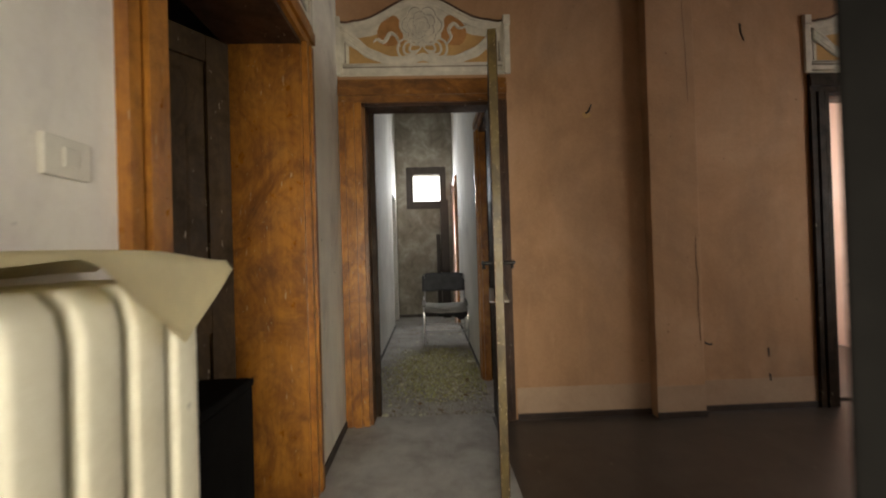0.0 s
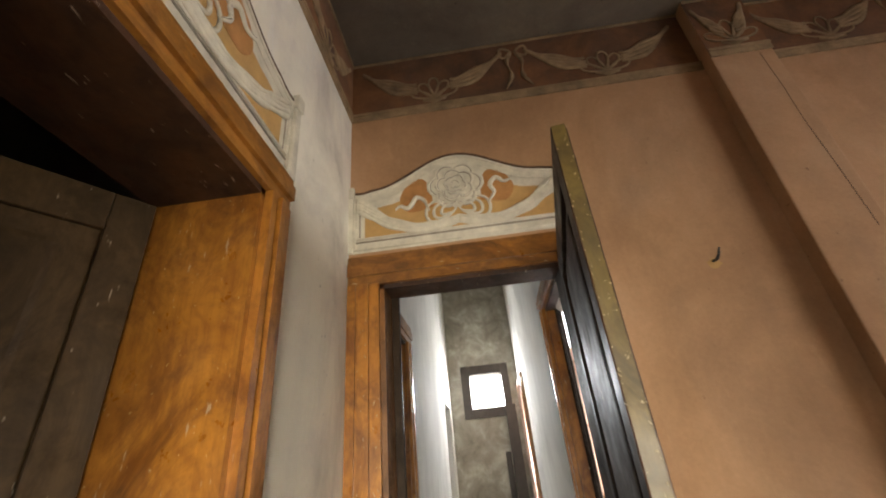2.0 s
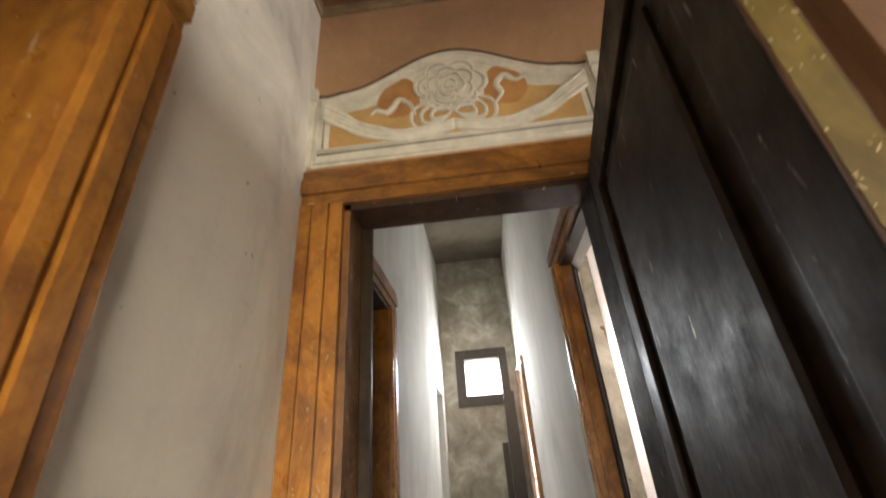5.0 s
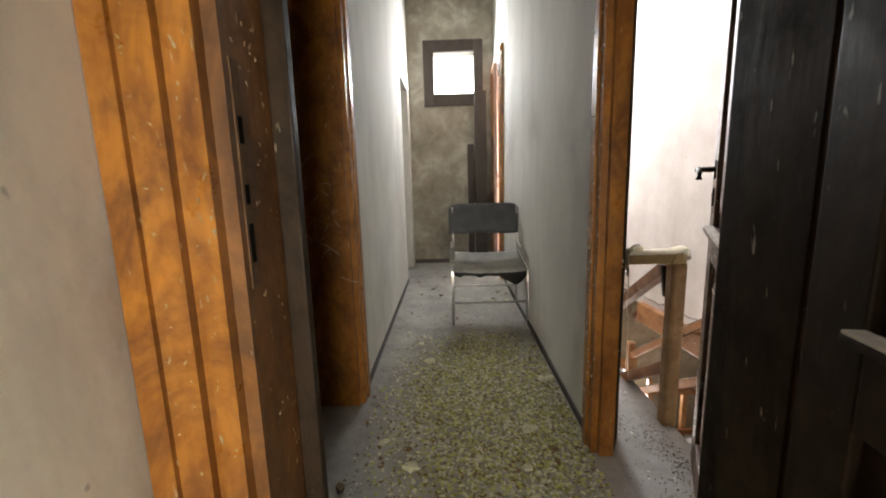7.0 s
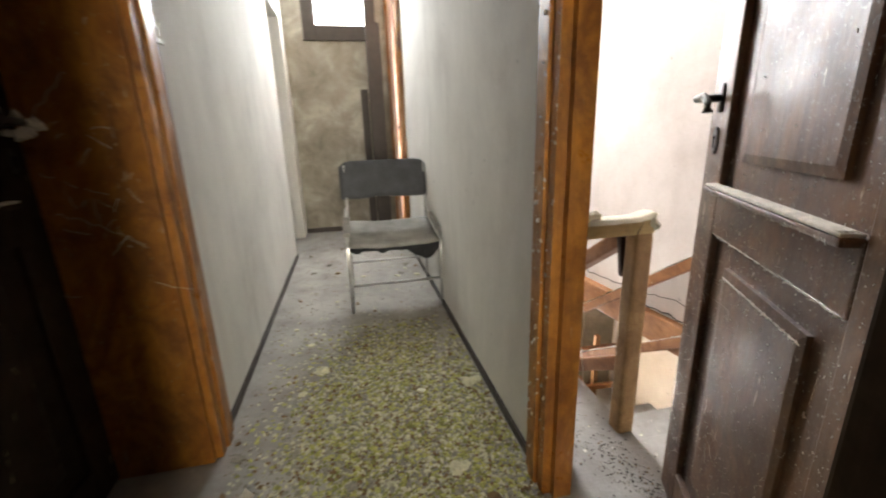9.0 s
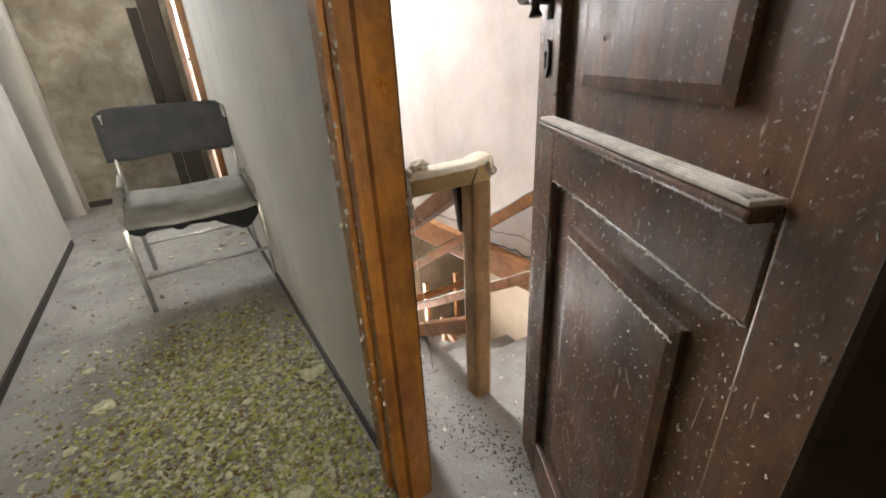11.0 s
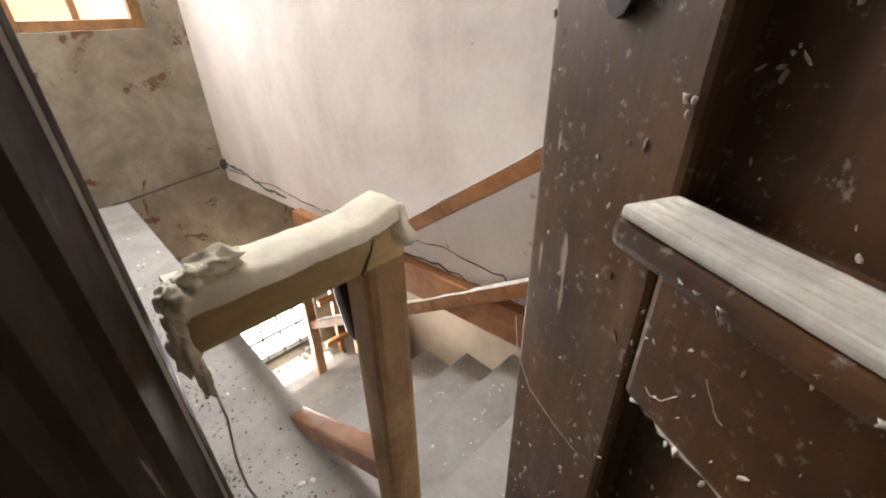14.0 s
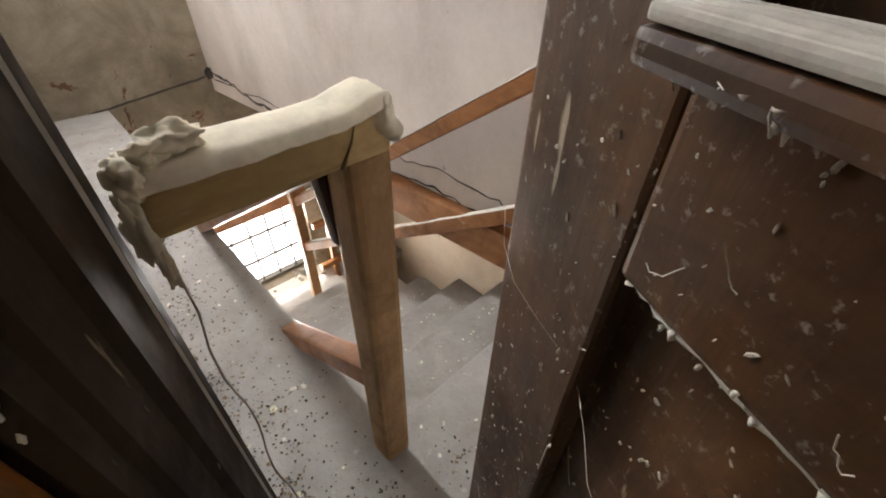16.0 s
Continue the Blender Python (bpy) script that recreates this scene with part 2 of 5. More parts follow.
M_OCHRE = plain("ochre_painted_field", (0.50, 0.30, 0.11), 0.85, 0, 0.20, 9)
M_GREYLINE = plain("grey_painted_line", (0.30, 0.26, 0.21), 0.85, 0, 0.3, 12)
M_FRAMEBL = plain("dark_window_frame_wood", (0.05, 0.038, 0.03), 0.6)
M_SKIRT = plain("dark_skirting_paint", (0.035, 0.022, 0.016), 0.5)
M_FLUFF = plain("yellowish_plaster_dust", (0.74, 0.69, 0.55), 1.0, 0, 0.16, 30)
M_LEAFPINK = wood("cream_pink_door_paint", (0.70, 0.52, 0.42), (0.58, 0.42, 0.33), 0.5, worn=0.4, coat=0.0)

M_GLOW, _nt, _b = material("bright_overcast_sky")
_b.inputs["Emission Color"].default_value, _b.inputs["Emission Strength"].default_value = (1, 1, 1, 1), 9.0


# ---------------------------------------------------------------- building helpers
def box(bm, lo, hi, m=None):
    (x0, y0, z0), (x1, y1, z1) = lo, hi
    vs = [bm.verts.new((x, y, z)) for x in (x0, x1) for y in (y0, y1) for z in (z0, z1)]
    if m is not None:
        for v in vs:
            v.co = m @ v.co
    for f in ((0, 1, 3, 2), (4, 6, 7, 5), (0, 4, 5, 1), (2, 3, 7, 6), (0, 2, 6, 4), (1, 5, 7, 3)):
        bm.faces.new([vs[i] for i in f])
    return vs


def prism(bm, outline, a, b, axis=1):
    """A flat outline of (u, v) drawn out from a to b along an axis."""
    def at(u, v, w):
        return {0: (w, u, v), 1: (u, w, v), 2: (u, v, w)}[axis]
    lo, hi = [bm.verts.new(at(u, v, a)) for u, v in outline], [bm.verts.new(at(u, v, b)) for u, v in outline]
    n = len(outline)
    bm.faces.new(lo)
    bm.faces.new(hi[::-1])
    for i in range(n):
        bm.faces.new((lo[i], hi[i], hi[(i + 1) % n], lo[(i + 1) % n]))


def tube(bm, pts, r, sides=8, flat=1.0):
    """A round bar along points; flat squashes it."""
    rings, pts = [], [Vector(p) for p in pts]
    for i, p in enumerate(pts):
        d = (pts[min(i + 1, len(pts) - 1)] - pts[max(i - 1, 0)]).normalized()
        up = Vector((0, 0, 1)) if abs(d.z) < 0.95 else Vector((0, 1, 0))
        s = d.cross(up).normalized()
        u = s.cross(d)
        rr = r[i] if isinstance(r, (list, tuple)) else r
        rings.append([bm.verts.new(p + rr * (math.cos(a) * s + flat * math.sin(a) * u)) for a in [k * math.tau / sides for k in range(sides)]])
    for a, b in zip(rings, rings[1:]):
        for k in range(sides):
            bm.faces.new((a[k], a[(k + 1) % sides], b[(k + 1) % sides], b[k]))
    bm.faces.new(rings[0][::-1])
    bm.faces.new(rings[-1])


def soften(bm, width, segments=2):
    bmesh.ops.recalc_face_normals(bm, faces=bm.faces)
    es = [e for e in bm.edges if len(e.link_faces) == 2 and e.calc_face_angle(0) > 0.5]
    bmesh.ops.bevel(bm, geom=es, offset=width, segments=segments, affect="EDGES", profile=0.6, clamp_overlap=True)


def mesh_of(name, bm, mat, smooth=False):
    bmesh.ops.recalc_face_normals(bm, faces=bm.faces)
    me = bpy.data.meshes.new(name)
    bm.to_mesh(me)
    bm.free()
    me.materials.append(mat)
    if smooth:
        for p in me.polygons:
            p.use_smooth = True
    return me


def part(name, bm, mat, parent=None, label="", smooth=False):
    ob = new(name, mesh_of(name, bm, mat, smooth))
    if parent is not None:
        ob.parent = parent
        if parent.type == "EMPTY":
            ob.matrix_parent_inverse = Matrix.Translation(-parent.location)
    return tagged(ob, label)


def thing(name, base, label, category, group="", kind=""):
    ob = new(name)
    ob.location, ob.empty_display_size = base, 0.1
    return tagged(ob, label, category, group, kind)


def slab(name, lo, hi, mat, label, kind="structure", category="wall"):
    bm = bmesh.new()
    box(bm, lo, hi)
    return tagged(part(name, bm, mat), label, category, kind=kind)


def wall_y(name, y0, y1, x0, x1, z0, z1, holes, mat, label):
    """A wall across the walk, from y0 to y1, with rectangular holes (xa, xb, za, zb)."""
    bm = bmesh.new()
    xs = sorted({x0, x1, *[h[0] for h in holes], *[h[1] for h in holes]})
    for a, b in zip(xs, xs[1:]):
        z = z0
        for h in sorted([h for h in holes if h[0] <= a and h[1] >= b], key=lambda h: h[2]):
            if h[2] > z:
                box(bm, (a, y0, z), (b, y1, h[2]))
            z = h[3]
        box(bm, (a, y0, z), (b, y1, z1))
    bmesh.ops.remove_doubles(bm, verts=bm.verts, dist=0.0001)
    drop_inner(bm)
    return tagged(part(name, bm, mat), label, "wall", kind="structure")


def wall_x(name, x0, x1, y0, y1, z0, z1, holes, mat, label, sheer=None):
    bm = bmesh.new()
    ys = sorted({y0, y1, *[h[0] for h in holes], *[h[1] for h in holes]})
    for a, b in zip(ys, ys[1:]):
        z = z0
        for h in sorted([h for h in holes if h[0] <= a and h[1] >= b], key=lambda h: h[2]):
            if h[2] > z:
                box(bm, (x0, a, z), (x1, b, h[2]))
            z = h[3]
        box(bm, (x0, a, z), (x1, b, z1))
    bmesh.ops.remove_doubles(bm, verts=bm.verts, dist=0.0001)
    drop_inner(bm)
    if sheer:
        for v in bm.verts:
            v.co.x += sheer(v.co.y)
    return tagged(part(name, bm, mat), label, "wall", kind="structure")


def drop_inner(bm):
    bm.verts.index_update()
    seen = {}
    for f in bm.faces:
        seen.setdefault(tuple(sorted(v.index for v in f.verts)), []).append(f)
    bmesh.ops.delete(bm, geom=[f for fs in seen.values() if len(fs) > 1 for f in fs], context="FACES_ONLY")


# ---------------------------------------------------------------- the large structure
# openings: (from, to, bottom, top)
D0 = (0.93, 2.0, 0.0, 2.16)
D1 = (-0.49, 0.367, 0.0, 2.15)
D3 = (2.72, 3.52, 0.0, 2.17)
LD = (3.32, 4.10, 0.0, 2.22)
LD2 = (6.55, 7.25, 0.0, 2.08)
SD = (2.99, 3.70, 0.0, 2.22)
RD = (6.62, 7.35, 0.0, 2.25)

wall_x("wall_west", -1.0, HALL_X, -2.2, HALL_Y, 0, HALL_TOP, [D0], M_LILAC, "grey-lilac stained plaster side wall of the hall")
wall_y("wall_north", HALL_Y, COR_Y0, HALL_X, 4.4, 0, HALL_TOP, [D1, D3], M_PEACH, "peach-orange plaster front wall of the hall")
wall_x("wall_east", 4.2, 4.4, -2.2, HALL_Y, 0, HALL_TOP, [(0.5, 1.8, 0.8, 2.4)], M_PEACH, "peach plaster east wall of the hall")
wall_y("wall_south", -2.4, -2.2, -1.0, 4.4, 0, HALL_TOP, [], M_PEACH, "peach plaster wall closing the entry room")
wall_x("wall_corridor_west", -0.97, COR_L, COR_Y0 - 0.135, COR_Y1, 0, COR_TOP, [LD, LD2], M_CORR, "dusty grey-white plaster wall of the corridor")
wall_x("wall_corridor_east", COR_R, COR_R + 0.13, COR_Y0, COR_Y1, 0, COR_TOP, [(2.99, 3.838, 0.0, 2.22), RD], M_CORR, "dusty grey-white plaster wall between corridor and stairs")
wall_y("wall_corridor_end", COR_Y1, COR_Y1 + 0.2, -1.0, 0.6, -0.2, COR_TOP, [(-0.312, 0.165, 2.065, 2.537)], M_MOTTLE, "damp mottled grey plaster wall at the corridor's end")
wall_x("wall_stair_east", 0.0, 0.2, COR_Y0, SW_END + 0.2, -0.02, COR_TOP, [], M_STAIR, "pinkish white cracked plaster wall of the stairwell", skew_x)
wall_x("wall_stair_low_east", 2.55, 2.75, COR_Y0, SW_END + 0.2, LOW, -0.02, [], M_UNDER, "dim plaster wall beside the lower flight")
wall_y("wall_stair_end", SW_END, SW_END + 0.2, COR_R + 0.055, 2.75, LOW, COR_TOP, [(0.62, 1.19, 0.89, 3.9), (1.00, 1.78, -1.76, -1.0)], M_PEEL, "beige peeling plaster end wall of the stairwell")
wall_y("wall_stair_near", COR_Y0 - 0.003, COR_Y0 + 0.05, COR_R + 0.055, 2.75, LOW, COR_TOP, [], M_STAIR, "white plaster near wall of the stairwell")
wall_x("wall_stair_west", COR_R - 0.05, LEDGE_X - 0.03, COR_Y0, SW_END, LOW, -0.12, [], M_UNDER, "plaster wall under the floor edge")
wall_x("wall_salon_east", 4.4, 4.6, COR_Y0, 5.6, 0, HALL_TOP, [], M_PINK, "pink plaster wall of the bright room")
wall_x("wall_salon_west", 2.05, 2.2, COR_Y0, 5.6, 0, HALL_TOP, [], M_PINK, "pink plaster wall of the bright room")
wall_y("wall_salon_end", 5.4, 5.6, 2.2, 4.4, 0, HALL_TOP, [(2.7, 3.9, 0.9, 2.6)], M_PINK, "pink plaster window wall of the bright room")
slab("salon_floor", (2.05, COR_Y0, -0.1), (4.6, 5.6, -0.004), M_FLOOR_H, "dark floor of the bright room", category="floor")
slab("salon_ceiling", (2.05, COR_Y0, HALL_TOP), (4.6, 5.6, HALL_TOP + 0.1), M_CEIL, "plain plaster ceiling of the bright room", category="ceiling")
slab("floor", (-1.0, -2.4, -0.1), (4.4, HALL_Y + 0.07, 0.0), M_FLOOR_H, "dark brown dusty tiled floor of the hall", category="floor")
slab("ceiling", (-1.0, -2.4, HALL_TOP), (4.4, COR_Y0, HALL_TOP + 0.1), M_CEIL, "soot-smeared plaster ceiling of the hall, base darkened for dim light", category="ceiling")
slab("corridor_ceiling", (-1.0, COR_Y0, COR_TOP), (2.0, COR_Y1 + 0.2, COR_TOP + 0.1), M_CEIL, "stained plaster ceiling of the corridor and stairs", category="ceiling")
slab("corridor_floor", (-1.0, HALL_Y + 0.07, -0.12), (COR_R + 0.055, COR_Y1, 0.0), M_FLOOR, "grey corridor floor under dust and crumbs", category="floor")
# Unseen wall, added to hold the entry leaf and surround the fill lamp.
wall_y("wall_entry", -0.62, -0.5, HALL_X, 4.2, 0, HALL_TOP, [(-0.45, 1.05, 0.0, 2.15)], M_PEACH, "peach plaster wall with the entry opening")
wall_x("wall_vestibule", 1.1, 1.25, -2.2, -0.62, 0, HALL_TOP, [], M_PEACH, "peach plaster wall of the entry room")
slab("threshold_floor", (HALL_X + 0.001, 1.15, -0.02), (0.33, HALL_Y + 0.069, 0.004), M_FLOOR, "grey dusty stone slabs before the corridor door", category="floor")
# side rooms, dark and closed
slab("west_room_floor", (-3.6, -2.2, -0.1), (-1.0, COR_Y1, 0.0), M_FLOOR_H, "dark floor of the side rooms", category="floor")
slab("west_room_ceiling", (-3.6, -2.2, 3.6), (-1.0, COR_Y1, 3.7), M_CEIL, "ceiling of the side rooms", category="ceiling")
wall_x("wall_west_room", -3.75, -3.6, -2.2, COR_Y1, 0, 3.7, [], M_CORR, "plaster wall of the side rooms")
wall_y("wall_west_room_near", -2.4, -2.2, -3.75, -1.0, 0, 3.7, [], M_CORR, "plaster wall of the side rooms")
wall_y("wall_west_room_far", COR_Y1, COR_Y1 + 0.2, -3.75, -1.0, 0, 3.7, [], M_CORR, "plaster wall of the side rooms")
# the balcony porch beyond the corridor's end door
wall_y("wall_porch", COR_Y1, COR_Y1 + 0.2, 0.6, 1.7, -0.2, 2.8, [], M_PINK, "pink plaster wall of the porch")
wall_x("wall_porch_east", 1.5, 1.7, SW_END + 0.2, COR_Y1, -0.2, 2.8, [], M_PINK, "pink plaster wall of the porch")
slab("porch_floor", (COR_R + 0.055, SW_END + 0.2, -0.2), (1.7, COR_Y1, 0.0), M_STEP, "stone floor of the porch", category="floor")

# sky outside the windows
for nm, lo, hi in (("backdrop_corridor", (-1.2, 8.6, 1.2), (1.0, 8.62, 3.6)), ("backdrop_stair", (-0.5, 8.75, -4.0), (3.5, 8.77, 4.0)),
                   ("backdrop_salon", (1.9, 7.4, 0.0), (4.8, 7.42, 3.6)), ("backdrop_hall", (5.6, -1.5, 0.0), (5.62, 3.8, 3.6))):
    slab(nm, lo, hi, M_GLOW, "plain white overcast sky outside the window", category="sky")

# floor edge over the stairs and the threshold strip
slab("stair_landing_ledge", (COR_R + 0.055, COR_Y0 + 0.05, -0.12), (LEDGE_X, SW_END, -0.001), M_STEP, "dusty stone floor edge beside the stairs", category="ledge")

# joint across the top step
slab("step_joint", (0.80, 3.722, -0.181), (1.66, 3.728, -0.1792), M_SKIRT, "dark dirt-filled joint across the top step", category="joint")

# steps
for i in range(9):
    y0 = COR_Y0 + 0.05 if i == 0 else NOSE_Y + (i - 1) * GOING - 0.02
    y1, z = NOSE_Y + i * GOING, -RISER * (i + 1)
    bm = bmesh.new()
    box(bm, (LEDGE_X - 0.03, y0, z - 0.04), (1.69, y1 + 0.02, z))
    soften(bm, 0.006)
    box(bm, (LEDGE_X - 0.03, y0 + 0.02, z - 0.26), (1.66, y1, z - 0.04))
    tagged(part("stair_step", bm, M_STEP), "dusty grey stone stair step", "step", "steps of the upper flight", "structure")
slab("half_landing", (LEDGE_X - 0.03, NOSE_Y + 8 * GOING - 0.02, -1.9), (2.55, SW_END, -1.80), M_STEP, "dusty half landing", category="landing")
slab("stair_bottom", (0.35, COR_Y0, LOW - 0.1), (2.75, SW_END + 0.2, LOW), M_STEP, "stone floor at the foot of the stairs", category="floor")
bm = bmesh.new()
box(bm, (-0.055, 3.955, -0.155), (0.02, 5.62, 0.005))
soften(bm, 0.01)
for v in bm.verts:
    v.co.x += skew_x(v.co.y)
tagged(part("beam", bm, M_RAIL), "worn orange-brown wooden beam carrying the stair wall", "beam", kind="structure")
slab("stair_skirting", (1.64, COR_Y0 + 0.05, -0.18), (1.70, 3.96, 0.0), M_STEP, "grey stone skirting beside the top step", category="baseboard")


# ---------------------------------------------------------------- doors and frames
def casing_y(name, hole, y, face, width, proud, depth, label, mat_v=M_WOOD, mat_h=M_WOOD_H):
    """Door frame in a wall across the walk: architrave on the face at y, lined reveal to depth."""
    xa, xb, _, zt = hole
    t = thing(name, ((xa + xb) / 2, y, 0), label, "door frame", kind="structure")
    s = -1 if face < 0 else 1
    # Right jamb in much darker wood: the shade on that side is painted in.
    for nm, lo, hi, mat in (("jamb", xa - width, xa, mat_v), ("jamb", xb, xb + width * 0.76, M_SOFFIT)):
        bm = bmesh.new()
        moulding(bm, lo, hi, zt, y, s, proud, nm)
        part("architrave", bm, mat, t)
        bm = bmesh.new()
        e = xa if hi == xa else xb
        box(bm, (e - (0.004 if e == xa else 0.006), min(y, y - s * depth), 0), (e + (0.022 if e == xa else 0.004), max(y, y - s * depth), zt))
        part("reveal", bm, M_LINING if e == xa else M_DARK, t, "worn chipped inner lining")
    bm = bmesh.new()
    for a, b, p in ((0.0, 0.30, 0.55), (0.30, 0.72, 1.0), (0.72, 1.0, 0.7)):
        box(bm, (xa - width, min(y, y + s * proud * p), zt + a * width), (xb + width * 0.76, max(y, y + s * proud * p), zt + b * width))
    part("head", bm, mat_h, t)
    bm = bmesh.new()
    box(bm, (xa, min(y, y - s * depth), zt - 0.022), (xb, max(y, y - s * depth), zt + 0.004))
    part("head_reveal", bm, M_SOFFIT, t, "dark red-brown wooden soffit, deepened for shade")
    return t


def moulding(bm, lo, hi, zt, y, s, proud, nm):
    w = hi - lo
    for a, b, p in ((0.0, 0.26, 0.75), (0.26, 0.36, 0.45), (0.36, 0.68, 1.0), (0.68, 0.78, 0.5), (0.78, 1.0, 0.7)):
        box(bm, (lo + a * w, min(y, y + s * proud * p), 0), (lo + b * w, max(y, y + s * proud * p), zt))


def casing_x(name, hole, x, s, width, proud, depth, label, mat_v=M_WOOD, mat_h=M_WOOD_HY, near=None):
    ya, yb, _, zt = hole
    t = thing(name, (x, (ya + yb) / 2, 0), label, "door frame", kind="structure")
    for lo, hi in ((ya - width, ya), (yb, yb + width)):
        bm = bmesh.new()
        w = hi - lo
        for a, b, p in ((0.0, 0.26, 0.75), (0.26, 0.36, 0.45), (0.36, 0.68, 1.0), (0.68, 0.78, 0.5), (0.78, 1.0, 0.7)):
            box(bm, (min(x, x + s * proud * p), lo + a * w, 0), (max(x, x + s * proud * p), lo + b * w, zt))
        part("architrave", bm, near if near and hi == ya else mat_v, t)
        e = ya if hi == ya else yb
        if depth <= 0:
            continue
        bm = bmesh.new()
        box(bm, (min(x, x - s * depth), e - (0.004 if e == ya else 0.022), 0), (max(x, x - s * depth), e + (0.022 if e == ya else 0.004), zt))
        part("reveal", bm, near if near and hi == ya else mat_v, t)
    bm = bmesh.new()
    for a, b, p in ((0.0, 0.30, 0.55), (0.30, 0.72, 1.0), (0.72, 1.0, 0.7)):
        box(bm, (min(x, x + s * proud * p), ya - width, zt + a * width), (max(x, x + s * proud * p), yb + width, zt + b * width))
    part("head", bm, mat_h, t)
    if depth <= 0:
        return t
    bm = bmesh.new()
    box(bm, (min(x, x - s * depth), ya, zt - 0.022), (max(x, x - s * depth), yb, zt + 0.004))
    part("head_reveal", bm, M_SOFFIT, t, "dark red-brown wooden soffit, deepened for shade")
    return t


def leaf(name, hinge, end, height, mat, label, thick=0.04, rails=((0.0, 0.12), (0.79, 0.895)), stile=0.105, z0=0.012, ledge=True, edge_mat=None):
    """A door leaf from hinge to free edge: stiles, rails, sunk panels with raised fields and a dusty ledge on the middle rail."""
    h, e = Vector((*hinge, 0)), Vector((*end, 0))
    d, L = (e - h).normalized(), (e - h).length
    M = Matrix.Translation((h.x, h.y, z0)) @ Matrix(((d.x, -d.y, 0, 0), (d.y, d.x, 0, 0), (0, 0, 1, 0), (0, 0, 0, 1)))
    t = thing(name, (h.x, h.y, z0), label, "door", kind="structure")
    H, k = height - z0, thick / 2

    def p(nm, boxes, m, bev=0.004, parent=None, label=""):
        bm = bmesh.new()
        for lo, hi in boxes:
            box(bm, lo, hi)
        if bev:
            soften(bm, bev)
        bm.transform(M)
        return part(nm, bm, m, parent or t, label)
    p("stile", [((0, -k, 0), (stile, k, H))], mat)
    p("stile", [((L - stile, -k, 0), (L, k, H))], mat)
    if edge_mat:
        p("edge_strip", [((L + 0.0005, -k * 0.9, 0.002), (L + 0.004, k * 0.9, H - 0.002))], edge_mat, 0, None, "olive-yellow painted door edge")
    zs = [*rails, (H - 0.12, H)]
    for a, b in zs:
        p("rail", [((stile, -k, a), (L - stile, k, b))], mat)
    for (a0, a1), (b0, b1) in zip(zs, zs[1:]):
        pan = p("panel", [((stile, -k * 0.2, a1), (L - stile, k * 0.2, b0))], mat, 0)
        g = 0.078
        for s in (-1, 1):
            bm = bmesh.new()
            f0, f1 = s * k * 0.2, s * k * 0.78
            o = [(stile + g, a1 + g * 0.75), (L - stile - g, a1 + g * 0.75), (L - stile - g, b0 - g * 0.75), (stile + g, b0 - g * 0.75)]
            q = 0.016
            i = [(o[0][0] + q, o[0][1] + q), (o[1][0] - q, o[1][1] + q), (o[2][0] - q, o[2][1] - q), (o[3][0] + q, o[3][1] - q)]
            lo = [bm.verts.new((u, f0, z)) for u, z in o]
            mi = [bm.verts.new((u, s * k * 0.62, z)) for u, z in o]
            hi = [bm.verts.new((u, f1, z)) for u, z in i]
            for r0, r1 in ((lo, mi), (mi, hi)):
                for n in range(4):
                    bm.faces.new((r0[n], r0[(n + 1) % 4], r1[(n + 1) % 4], r1[n]))
            bm.faces.new(hi)
            bm.transform(M)
            part("raised_field", bm, mat, pan)
    if ledge:
        zl = rails[1][1]
        for s in (-1, 1):
            led = p("ledge", [((stile * 0.98, min(s * k, s * (k + 0.028)), zl - 0.012), (L - stile * 0.98, max(s * k, s * (k + 0.028)), zl))], mat, 0.004)
            p("dust_layer", [((stile, min(s * k, s * (k + 0.027)), zl + 0.0005), (L - stile, max(s * k, s * (k + 0.027)), zl + 0.006))], M_DUST, 0.002, led, "thick pale dust on the ledge")
    return t, M, L


def lever(parent, M, u, z, side, k, length=0.10):
    """Iron lever handle with its plate on one side of a leaf."""
    bm = bmesh.new()
    f = side * k
    box(bm, (u - 0.012, min(f, f + side * 0.004), z - 0.03), (u + 0.012, max(f, f + side * 0.004), z + 0.03))
    tube(bm, [(u, f, z), (u, f + side * 0.045, z), (u - 0.01, f + side * 0.052, z), (u - length * 0.7, f + side * 0.052, z + 0.004), (u - length, f + side * 0.05, z - 0.012), (u - length - 0.004, f + side * 0.05, z - 0.03)], [0.009, 0.008, 0.009, 0.007, 0.008, 0.011])
    bm.transform(M)
    part("door_handle", bm, M_IRON, parent, "dark iron lever handle", True)
    bm = bmesh.new()
    pts = []
    for a in range(16):
        w = a * math.tau / 16
        pts.append((u + 0.013 * math.cos(w), z - 0.09 + 0.03 * math.sin(w)))
    prism(bm, pts, min(f, f + side * 0.005), max(f, f + side * 0.005))
    bm.transform(M)
    esc = part("escutcheon", bm, M_IRON, parent, "oval iron keyhole plate")
    bm = bmesh.new()
    prism(bm, [(u + 0.005 * math.cos(a * math.tau / 10), z - 0.083 + 0.005 * math.sin(a * math.tau / 10)) for a in range(10)], f + side * 0.0052, f + side * 0.0066)
    prism(bm, [(u - 0.003, z - 0.105), (u + 0.003, z - 0.105), (u + 0.003, z - 0.085), (u - 0.003, z - 0.085)], f + side * 0.0052, f + side * 0.0062)
    bm.transform(M)
    part("keyhole", bm, M_BLACK, esc)


casing_x("door_frame_1", D0, HALL_X, 1, 0.125, 0.035, 0.35, "orange varnished wooden door frame with moulded edges")
casing_y("door_frame_2", D1, HALL_Y, -1, 0.152, 0.035, 0.15, "orange varnished wooden frame of the corridor door")
bm = bmesh.new()
